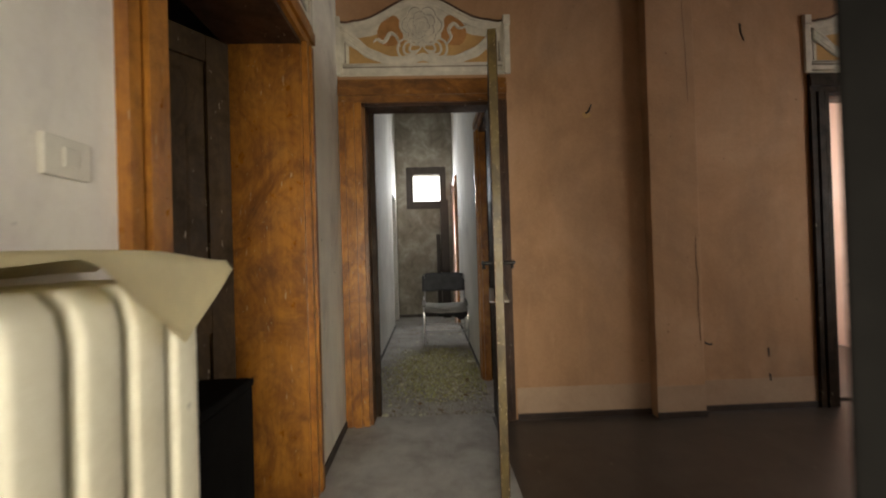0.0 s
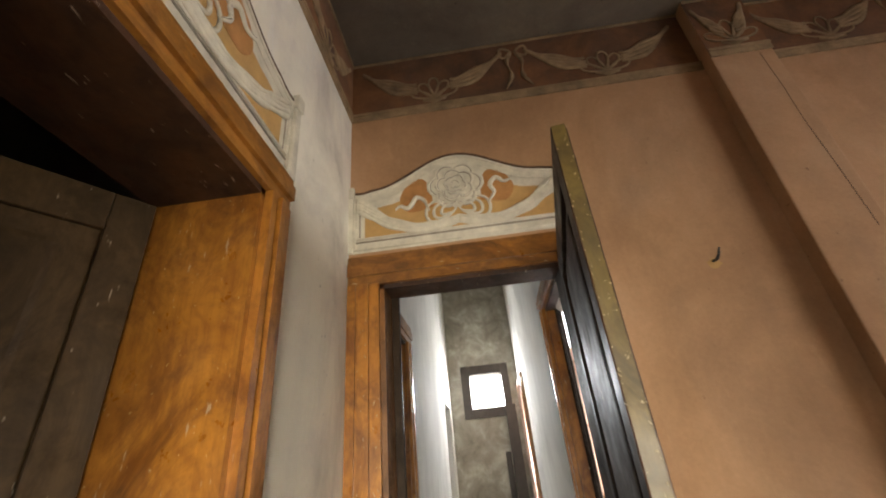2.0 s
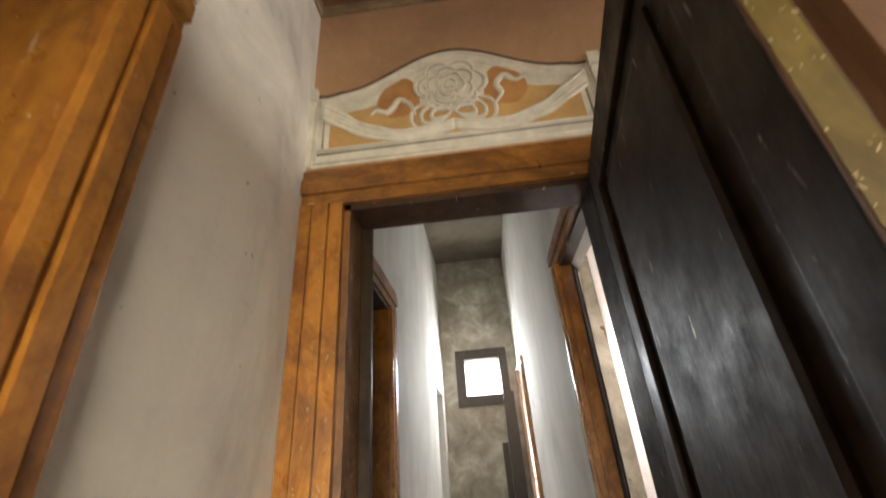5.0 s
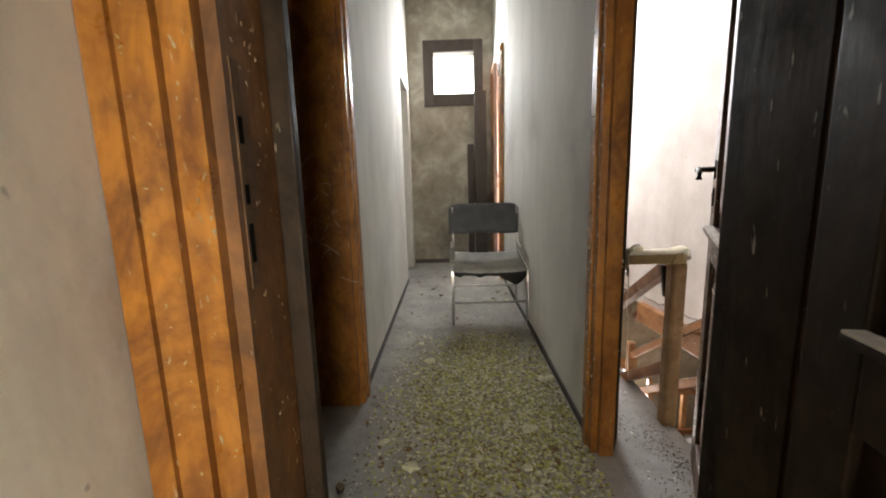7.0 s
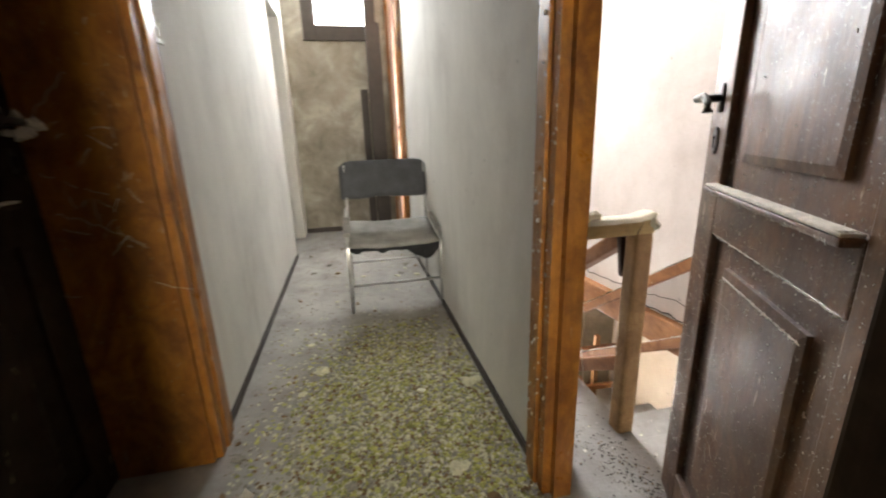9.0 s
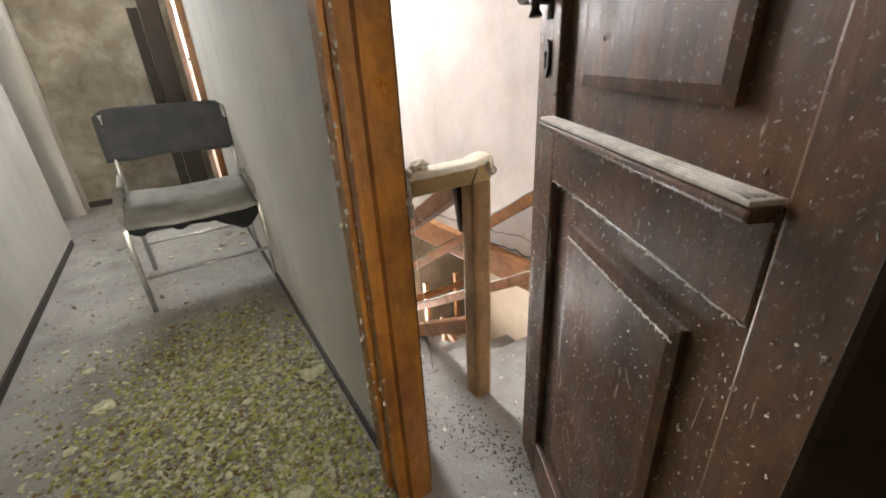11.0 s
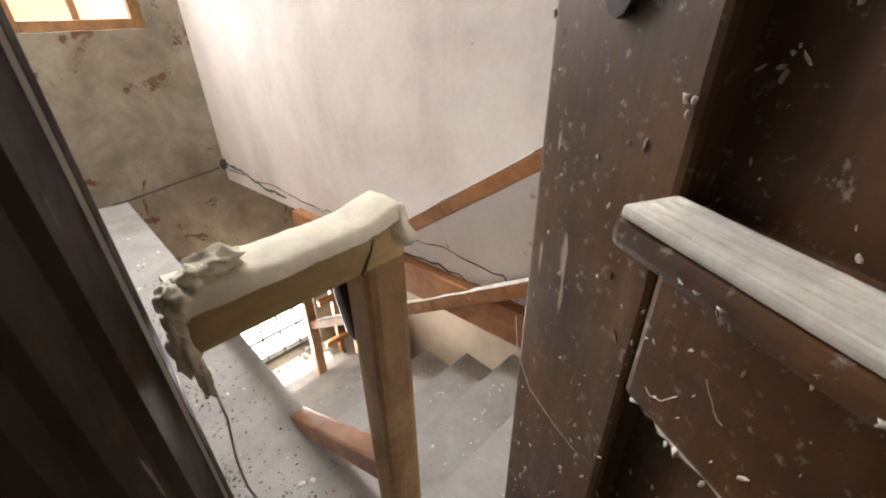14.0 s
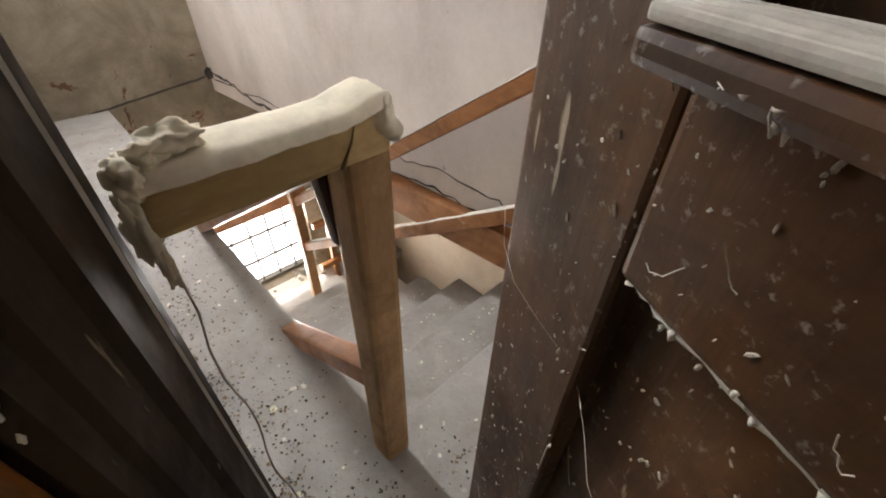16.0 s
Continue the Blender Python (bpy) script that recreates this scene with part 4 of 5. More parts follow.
# ---------------------------------------------------------------- painted ornament over the doors
def painted(nm, M, w, label):
    """A modelled overdoor: u across, v up from the frame's head; M puts (u, 0, v) on the wall with the room towards -y."""
    t = thing(nm, M.translation, label, "mural", "painted overdoors", "")
    hw, side, peak = w / 2, 0.375, 0.545
    f = w / 1.14

    def crest(u):
        a = abs(u) / hw
        return side + (peak - side) * (0.5 + 0.5 * math.cos(min(1, a / 0.80) * math.pi)) - (0.012 * math.sin((a - 0.8) / 0.2 * math.pi) if a > 0.8 else 0)

    def flat(pn, outline, d, mat, parent=t, label=""):
        bm = bmesh.new()
        prism(bm, outline, -d, -d + 0.0012)
        bm.transform(M)
        return part(pn, bm, mat, parent, label)

    def smooth_line(pts, n=8):
        out = []
        for i in range(len(pts) - 1):
            p0, p1, p2, p3 = (pts[max(0, min(len(pts) - 1, i + k))] for k in (-1, 0, 1, 2))
            for j in range(n):
                q = j / n
                out.append(tuple(0.5 * (2 * b + (c - a) * q + (2 * a - 5 * b + 4 * c - d) * q * q + (3 * b - a - 3 * c + d) * q ** 3) for a, b, c, d in zip(p0, p1, p2, p3)))
        return out + [pts[-1]]

    def stroke(pn, pts, r, d, mat, parent=t, relief=0.45):
        bm = bmesh.new()
        tube(bm, [(u, -d, v) for u, v in pts], r, 8)
        for v in bm.verts:
            v.co.y = -d + (v.co.y + d) * relief
        bm.transform(M)
        return part(pn, bm, mat, parent, "", True)

    def taper(n, r, lo=0.35):
        return [r * (lo + (1 - lo) * math.sin((k + 0.5) / n * math.pi)) for k in range(n)]
    n = 40
    arch = [(-hw + w * i / n, crest(-hw + w * i / n)) for i in range(n + 1)]
    base = flat("painted_panel", [(-hw, 0.0), (hw, 0.0), *arch[::-1]], 0.002, M_CREAM)
    inner = [(u * 0.86, 0.082 + (crest(u) - 0.165) * 0.86) for u, _ in arch[::2]]
    flat("ochre_field", [(-hw * 0.86, 0.082), (hw * 0.86, 0.082), *inner[::-1]], 0.0045, M_OCHRE, base, "ochre painted field")
    for s in (-1, 1):
        cheek = [(s * u * f, v) for u, v in smooth_line([(0.12, 0.22), (0.13, 0.33), (0.18, 0.405), (0.26, 0.37), (0.30, 0.28), (0.25, 0.20), (0.12, 0.22)], 5)[:-1]]
        flat("orange_field", cheek if s < 0 else cheek[::-1], 0.0062, M_ORANGE, base, "orange painted field beside the rose")
    stroke("outline", arch, [0.0075] * len(arch), 0.003, M_EDGE, base)
    stroke("outline", [(u, v - 0.020) for u, v in arch], [0.009] * len(arch), 0.004, M_CREAM, base)
    stroke("outline", [(u * 0.93, v - 0.062) for u, v in arch[1:-1]], [0.006] * (len(arch) - 2), 0.004, M_CREAM, base)
    for v, r, mat in ((0.018, 0.007, M_CREAM), (0.060, 0.005, M_GREYLINE), (0.078, 0.008, M_CREAM)):
        stroke("outline", [(-hw * 0.98, v), (hw * 0.98, v)], r, 0.004, mat, base)
    # rose: rings of curled petals over a round of leaves
    disc = [(0.142 * (1 + 0.10 * math.sin(7 * q)) * math.cos(q) * f, 0.335 + 0.132 * (1 + 0.10 * math.sin(7 * q)) * math.sin(q)) for q in [k * math.tau / 42 for k in range(42)]]
    flat("rose_leaves", disc, 0.0075, M_CREAM, base)
    for ring, (r, m, pr) in enumerate(((0.088, 6, 0.060), (0.058, 5, 0.048), (0.030, 4, 0.034), (0.008, 3, 0.018))):
        for i in range(m):
            a = i * math.tau / m + ring * 0.55
            rim = [(f * (r * math.cos(a) + pr * math.cos(q) * 0.92), 0.335 + r * math.sin(a) * 0.92 + pr * math.sin(q)) for q in [a - 1.5 + k * 0.3 for k in range(11)]]
            stroke("petal", rim, taper(11, 0.0095 - 0.0012 * ring), 0.009 + ring * 0.002, M_CREAM, base, 0.8)
            stroke("petal_line", [(0.93 * u, 0.335 + 0.93 * (v - 0.335)) for u, v in rim], taper(11, 0.003), 0.011 + ring * 0.002, M_GREYLINE, base)
    # bow with curling ribbons
    for s in (-1, 1):
        for k, (du, dv) in enumerate(((0.165, 0.060), (0.125, 0.040), (0.085, 0.022))):
            loop = smooth_line([(0.008, 0.185), (du * 0.45, 0.190 + dv), (du * 0.9, 0.180 + dv * 0.8), (du, 0.165), (du * 0.8, 0.180 - dv), (du * 0.35, 0.182 - dv * 0.7), (0.008, 0.185)], 5)
            stroke("bow_loop", [(s * f * u, v) for u, v in loop], taper(len(loop), 0.0085), 0.008 + 0.002 * k, M_CREAM, base, 0.8)
        tail = smooth_line([(0.15, 0.195), (0.17, 0.26), (0.21, 0.285), (0.235, 0.25), (0.26, 0.225), (0.30, 0.245), (0.325, 0.225)] if s < 0 else [(0.16, 0.20), (0.195, 0.255), (0.18, 0.305), (0.215, 0.345), (0.255, 0.315), (0.30, 0.330)], 6)
        stroke("ribbon", [(s * f * u, v) for u, v in tail], taper(len(tail), 0.014), 0.008, M_CREAM, base, 0.7)
        stroke("ribbon_fold", [(s * f * u, v + 0.004) for u, v in tail], taper(len(tail), 0.003), 0.014, M_GREYLINE, base)
        # gathered drape, four folds side by side
        for k in range(4):
            o = (k - 1.5) * 0.017
            fold = smooth_line([(0.52, 0.275 + 1.3 * o), (0.44, 0.215 + 1.2 * o), (0.35, 0.150 + o), (0.24, 0.108 + 0.8 * o), (0.13, 0.100 + 0.7 * o), (0.0, 0.125 + 0.6 * o)], 5)
            stroke("drape_fold", [(s * f * u, v) for u, v in fold], [0.0105 + 0.003 * math.sin(i * 0.9 + k) for i in range(len(fold))], 0.007 + 0.002 * (k % 2), M_CREAM, base, 0.8)
        for v0, v1, r, mat in ((0.03, side - 0.03, 0.010, M_CREAM), (0.09, side - 0.06, 0.004, M_GREYLINE)):
            stroke("side_line", [(s * hw * (0.955 if r > 0.005 else 0.905), v0), (s * hw * (0.955 if r > 0.005 else 0.905), v1)], r, 0.004, mat, base)
        bm = bmesh.new()
        box(bm, (s * hw - 0.025, -0.028, side - 0.045), (s * hw + 0.025, 0, side + 0.02))
        box(bm, (s * hw - 0.020, -0.020, 0.0), (s * hw + 0.020, 0, side - 0.045))
        soften(bm, 0.005)
        bm.transform(M)
        part("side_pier", bm, M_CREAM, base)
    return t


M_ORANGE = plain("orange_painted_field", (0.42, 0.20, 0.065), 0.85, 0, 0.3, 9)
M_EDGE = plain("brown_painted_edge", (0.10, 0.055, 0.032), 0.85, 0, 0.4, 15)
painted("overdoor_painting", pose(-0.072, HALL_Y, 2.332), 1.14, "cream and ochre painted rose and ribbon panel over the corridor door")
painted("overdoor_painting", pose(HALL_X, 1.465, 2.295, 0, 0, 90), 1.32, "cream and ochre painted ornament over the side door")
painted("overdoor_painting", pose(3.12, HALL_Y, 2.31), 1.06, "cream and ochre painted ornament over the bright room's door")

# painted frieze under the ceiling
M_BAND = plaster("umber_frieze_paint", (0.15, 0.068, 0.030), (0.05, 0.030, 0.019), (0.27, 0.125, 0.048), 0.3, 3.0, soot=0.5)
M_LINE = plain("faded_frieze_line", (0.27, 0.185, 0.105), 0.9, 0, 0.45, 7)


def frieze(M, length, label):
    """A painted band of swags, bows and shells; M puts (u, 0, v) on the wall."""
    t = thing("frieze", M.translation, label, "frieze", "painted friezes", "structure")
    bm = bmesh.new()
    box(bm, (0, -0.003, 0), (length, 0, 0.44))
    bm.transform(M)
    band = part("band", bm, M_BAND, t)
    bm = bmesh.new()
    for v0, v1, d in ((-0.05, -0.012, 0.010), (-0.012, 0.006, 0.016), (0.425, 0.44, 0.012)):
        box(bm, (0, -d, v0), (length, 0, v1))
    bm.transform(M)
    part("border_line", bm, M_LINE, t)
    m = max(1, round(length / 0.92))

    def relief(pn, strokes, d):
        bm = bmesh.new()
        for pts, r in strokes:
            tube(bm, [(u, -d, v) for u, v in pts], r, 6)
        for v in bm.verts:
            v.co.y = -d + (v.co.y + d) * 0.5
        bm.transform(M)
        part(pn, bm, M_LINE, band, "", True)
    for i in range(m):
        u0, w = length * i / m, length / m
        mid = u0 + w / 2
        # drapes hung from bow to shell
        for s in (-1, 1):
            folds = []
            for k in range(4):
                run = [(mid + s * w * (0.43 - 0.33 * q), 0.345 - (0.235 - 0.030 * k) * math.sin(q * 1.65) + 0.012 * math.sin(q * 9 + k)) for q in [j / 12 for j in range(13)]]
                folds.append((run, [0.008 + 0.010 * math.sin((j + 1) / 14 * math.pi) for j in range(13)]))
            relief("drape", folds, 0.005)
        # shell of looped lobes
        lobes = []
        for k in range(5):
            a = math.pi * (0.14 + 0.72 * k / 4)
            c, sn, ln = math.cos(a), math.sin(a), 0.17 if k == 2 else 0.155
            loop = []
            for j in range(13):
                q = j / 12
                along, across = ln * math.sin(q * math.pi), 0.030 * math.sin(q * math.tau)
                loop.append((mid + c * along - sn * across, 0.055 + sn * along + c * across))
            lobes.append((loop, 0.0075))
        lobes.append(([(mid - 0.07, 0.05), (mid, 0.035), (mid + 0.07, 0.05)], [0.012, 0.020, 0.012]))
        relief("shell", lobes, 0.006)
        # bow and hanging ribbons
        bow = []
        for s in (-1, 1):
            bow.append(([(u0 + s * (0.012 + 0.075 * math.sin(q * math.pi)), 0.345 + 0.045 * math.sin(q * math.tau)) for q in [j / 10 for j in range(11)]], 0.010))
            bow.append(([(u0 + s * (0.015 + 0.055 * q + 0.018 * math.sin(q * 7)), 0.335 - 0.30 * q) for q in [j / 10 for j in range(11)]], [0.010 + 0.006 * math.sin(j * 1.1) for j in range(11)]))
        relief("bow", [(pts, r) for pts, r in bow if min(p[0] for p in pts) > 0.0], 0.006) if i else None


frieze(pose(HALL_X, HALL_Y, 3.27), 2.055, "dark umber painted frieze of swags and shells")
frieze(pose(1.414, 2.73, 3.27), 0.328, "dark umber painted frieze on the pilaster")
frieze(pose(1.742, HALL_Y, 3.27), 2.45, "dark umber painted frieze of swags and shells")
frieze(pose(HALL_X, -0.5, 3.27, 0, 0, 90), 3.31, "dark umber painted frieze of swags and shells on the side wall")

# ---------------------------------------------------------------- windows
def pane_window(nm, x0, x1, y, z0, z1, bars_x, bars_z, label, mat, w=0.045, thin=0.014):
    t = thing(nm, ((x0 + x1) / 2, y, z0), label, "window", kind="structure")
    for lo, hi in (((x0, y, z0), (x0 + w, y + 0.05, z1)), ((x1 - w, y, z0), (x1, y + 0.05, z1)), ((x0 + w, y, z1 - w), (x1 - w, y + 0.05, z1)), ((x0 + w, y, z0), (x1 - w, y + 0.05, z0 + w))):
        bm = bmesh.new()
        box(bm, lo, hi)
        soften(bm, 0.004)
        part("window_frame", bm, mat, t)
    for k in range(1, bars_x):
        x = x0 + (x1 - x0) * k / bars_x
        bm = bmesh.new()
        box(bm, (x - thin / 2, y + 0.012, z0 + w), (x + thin / 2, y + 0.034, z1 - w))
        part("glazing_bar", bm, mat, t)
    for k in range(1, bars_z):
        z = z0 + (z1 - z0) * k / bars_z
        bm = bmesh.new()
        box(bm, (x0 + w, y + 0.010, z - thin / 2), (x1 - w, y + 0.036, z + thin / 2))
        part("glazing_bar", bm, mat, t)
    return t


M_BARS = plain("thin_iron_bars", (0.10, 0.085, 0.07), 0.7, 0.2)
pane_window("window_2", 1.00, 1.78, SW_END + 0.10, -1.76, -1.0, 5, 3, "barred stair window full of white daylight", M_BARS, 0.03, 0.012)
pane_window("window_3", 0.62, 1.19, SW_END + 0.06, 0.89, 3.9, 2, 4, "old brown wooden stair window", M_RAIL_Z, 0.05, 0.03)
slab("window_sill", (0.98, SW_END - 0.12, -1.80), (1.80, SW_END + 0.2, -1.762), M_DUST, "pale dusty window sill", category="sill")
slab("lintel_board", (0.92, SW_END - 0.03, -1.0), (1.80, SW_END, -0.88), M_RAIL, "brown wooden board over the low window", category="lintel")

# ---------------------------------------------------------------- crumbs, dust, cobwebs
rnd = random.Random(7)


def flakes(nm, count, spot, size, mats, label, category, thick=0.25):
    """Loose flat crumbs, each tilted its own way, in one mesh."""
    vs, fs, mi = [], [], []
    for _ in range(count):
        x, y, z = spot()
        r = rnd.uniform(*size)
        n = rnd.choice((4, 5, 6))
        yaw, tilt, th = rnd.uniform(0, math.tau), rnd.gauss(0, 0.35), r * thick
        base = len(vs)
        stretch = rnd.uniform(0.45, 1.0)
        for lift in (0, th):
            for k in range(n):
                a = k * math.tau / n
                q = r * rnd.uniform(0.7, 1.15)
                u, v = q * math.cos(a), q * stretch * math.sin(a)
                X, Y = u * math.cos(yaw) - v * math.sin(yaw), u * math.sin(yaw) + v * math.cos(yaw)
                vs.append((x + X, y + Y, z + lift + abs(r * tilt) * 0.5 + u * tilt * 0.6))
        fs.append([base + n + k for k in range(n)])
        fs += [[base + k, base + (k + 1) % n, base + n + (k + 1) % n, base + n + k] for k in range(n)]
        m = rnd.randrange(len(mats))
        mi += [m] * (n + 1)
    me = bpy.data.meshes.new(nm)
    me.from_pydata(vs, [], fs)
    for m in mats:
        me.materials.append(m)
    me.polygons.foreach_set("material_index", mi)
    return tagged(new(nm, me), label, category, kind="stuff")


M_L1 = plain("yellow_green_crumb", (0.46, 0.45, 0.15), 0.9, 0, 0.4, 60)
M_L2 = plain("grey_crumb", (0.30, 0.28, 0.23), 0.95, 0, 0.4, 60)
M_L3 = plain("pale_crumb", (0.62, 0.60, 0.42), 0.95, 0, 0.3, 60)
M_L4 = plain("brown_crumb", (0.20, 0.13, 0.06), 0.9, 0, 0.4, 60)
M_DROP = plain("dark_dropping", (0.075, 0.062, 0.05), 0.95, 0, 0.4, 60)
M_L5 = plain("olive_crumb", (0.26, 0.26, 0.08), 0.9, 0, 0.4, 60)


def green_spot():
    while True:
        x, y = rnd.gauss(0.06, 0.22), rnd.gauss(4.05, 0.40)
        if -0.55 < x < 0.38 and 3.2 < y < 5.0:
            return x, y, 0.0005 + 0.012 * rnd.random() * math.exp(-((x - 0.06) / 0.25) ** 2 - ((y - 4.0) / 0.5) ** 2)


def grey_spot():
    while True:
        x, y = rnd.uniform(-0.58, 0.38), 2.95 + 4.4 * rnd.random() ** 1.7
        if rnd.random() < 0.35 + 0.65 * math.exp(-((y - 4.0) / 0.9) ** 2):
            return x, y, 0.0005


flakes("leaf_litter", 24000, green_spot, (0.002, 0.0115), (M_L1, M_L3, M_L5, M_L1, M_L3, M_L2, M_L2, M_L4), "yellow-green dry crumbs and husks heaped on the corridor floor", "debris")
flakes("floor_crumbs", 5200, grey_spot, (0.002, 0.008), (M_L2, M_L3, M_L4, M_L2), "grey plaster crumbs scattered over the corridor floor", "debris")
flakes("plaster_pieces", 70, grey_spot, (0.012, 0.030), (M_L3, M_L4, M_L2), "larger flakes of fallen plaster on the floor", "debris", 0.3)
CLUSTERS = [(0.60, 4.12, 0.09), (0.66, 3.78, 0.07), (0.55, 3.92, 0.05), (0.70, 3.62, 0.06), (0.62, 3.42, 0.10), (0.58, 4.60, 0.10), (0.68, 5.1, 0.12), (0.53, 4.32, 0.05)]


def ledge_spot():
    while True:
        if rnd.random() < 0.25:
            x, y = rnd.uniform(0.47, 0.78), rnd.uniform(3.05, 6.2)
        else:
            cx, cy, r = rnd.choice(CLUSTERS)
            x, y = rnd.gauss(cx, r * 0.6), rnd.gauss(cy, r)
        if 0.47 < x < 0.78 and 3.05 < y < 6.3:
            return x, y, 0.0


def top_step_spot():
    if rnd.random() < 0.6:
        cx, cy = rnd.choice(((1.30, 3.74), (1.42, 3.70), (1.50, 3.82), (1.22, 3.55), (0.92, 3.80)))
        return min(1.6, max(0.82, rnd.gauss(cx, 0.05))), min(3.96, rnd.gauss(cy, 0.04)), -0.179
    return rnd.uniform(0.8, 1.6), rnd.uniform(3.05, 3.95), -0.179


flakes("stair_crumbs", 2600, ledge_spot, (0.0007, 0.0042), (M_L2, M_DROP, M_DROP, M_L4, M_IRON, M_DROP), "dark droppings and crumbs on the floor edge", "debris", 0.4)
flakes("plaster_splashes", 60, lambda: (rnd.uniform(0.47, 0.78), rnd.uniform(3.1, 6.0), -0.0005), (0.003, 0.010), (M_DUST, M_L3), "pale splashes of plaster on the floor edge", "debris", 0.05)
flakes("step_crumbs", 420, top_step_spot, (0.001, 0.006), (M_L2, M_L4, M_DROP, M_DROP), "crumbs and droppings on the top stair step", "debris", 0.4)
flakes("plaster_splashes", 60, lambda: (rnd.uniform(0.82, 1.6), rnd.uniform(3.1, 3.97), -0.1805), (0.003, 0.010), (M_DUST, M_L3), "pale splashes of plaster on the top step", "debris", 0.05)


def lower_step_spot():
    i = rnd.randrange(1, 6)
    return rnd.uniform(0.82, 1.6), NOSE_Y + (i - 1) * GOING + rnd.uniform(0.02, 0.25), -RISER * (i + 1) + 0.001


flakes("step_crumbs", 420, lower_step_spot, (0.0015, 0.008), (M_L3, M_L2, M_DUST), "pale crumbs on the lower stair steps", "debris")
bm = bmesh.new()
lump(bm, (1.13, 3.65, -0.155), 0.042, 4, (1.25, 0.9, 0.65), 3, 0.6)
tagged(part("plaster_lump", bm, M_L3, None, "", True), "yellowish lump of plaster on the top step", "rubble")
for x, y, r in ((0.33, 4.30, 0.035), (-0.30, 4.55, 0.03), (0.16, 3.85, 0.03), (-0.33, 3.62, 0.028)):
    bm = bmesh.new()
    lump(bm, (x, y, r * 0.3), r, int(x * 90 + y * 10), (1.2, 0.9, 0.4), 2, 0.6)
    tagged(part("plaster_piece", bm, M_L3), "flat broken piece of plaster on the floor", "rubble", "broken plaster pieces")

bm = bmesh.new()
for i in range(26):
    lump(bm, (rnd.uniform(1.2, 1.74), rnd.uniform(SW_END - 0.10, SW_END + 0.08), -1.757), rnd.uniform(0.004, 0.016), i, (1.2, 1, 0.6), 1, 0.8)
lump(bm, (1.62, SW_END - 0.02, -1.742), 0.034, 40, (0.8, 0.8, 1.0), 2, 0.7)
tagged(part("sill_rubble", bm, M_L2, None, "", True), "grey crumbs and a clod of dirt on the window sill", "debris", kind="stuff")

# slat lying on the corridor floor
a, b = Vector((0.378, 5.08, 0.0005)), Vector((-0.02, 3.42, 0.0005))
bar_bm = bmesh.new()
d = (b - a).normalized()
side = d.cross(Vector((0, 0, 1)))
box(bar_bm, (-0.026, -0.004, 0), (0.026, 0.004, (b - a).length))
bar_bm.transform(Matrix.Translation(a) @ Matrix((side, side.cross(d), d)).transposed().to_4x4())
tagged(part("floor_slat", bar_bm, M_FLOOR), "thin dusty slat lying along the corridor floor", "slat")


def web(nm, paths, r, label, parent=None):
    bm = bmesh.new()
    for p in paths:
        tube(bm, p, r, 4)
    ob = part(nm, bm, M_DUST, parent)
    return tagged(ob, label, "cobweb" if parent is None else "", kind="stuff" if parent is None else "")


def on_leaf(u, z, off=0.022):
    return M5 @ Vector((u, off, z))


# dust clots and threads on the stair door's face
def chips(nm, count, spot, size, stretch, mat, label, category):
    """Flat irregular scabs lying on a face: spot gives a place and the two directions of the face."""
    vs, fs = [], []
    for _ in range(count):
        o, du, dv = (Vector(q) for q in spot())
        up = du.cross(dv).normalized() * 0.0008
        r, st, n, turn = rnd.uniform(*size) * rnd.uniform(0.5, 1.0), rnd.uniform(*stretch), rnd.choice((5, 6, 7)), rnd.gauss(0, 0.5)
        base = len(vs)
        ring = []
        for k in range(n):
            a, q = k * math.tau / n, r * rnd.uniform(0.55, 1.2)
            u, v = q * math.cos(a) / st, q * math.sin(a) * st
            ring.append(du * (u * math.cos(turn) - v * math.sin(turn)) + dv * (u * math.sin(turn) + v * math.cos(turn)))
        vs += [o + p for p in ring] + [o + p * 0.7 + up for p in ring]
        fs.append([base + n + k for k in range(n)])
        fs += [[base + k, base + (k + 1) % n, base + n + (k + 1) % n, base + n + k] for k in range(n)]
    me = bpy.data.meshes.new(nm)
    me.from_pydata([tuple(v) for v in vs], [], fs)
    me.materials.append(mat)
    return tagged(new(nm, me), label, category, kind="stuff")


LEAF_U, LEAF_N = (M5.to_3x3() @ Vector((1, 0, 0))), (M5.to_3x3() @ Vector((0, 1, 0)))


def leaf_spot():
    u, z = rnd.uniform(0.01, L5 - 0.01), (0.10 + 0.88 * rnd.random() if rnd.random() < 0.85 else rnd.uniform(0.95, 2.0))
    inside = 0.105 < u < L5 - 0.105 and not 0.79 < z < 0.895
    field = 0.20 < u < L5 - 0.20 and (0.19 < z < 0.72 or z > 0.97)
    return on_leaf(u, z, 0.0162 if (inside and field) else (0.0045 if inside else 0.0203)), -LEAF_U, (0, 0, 1)


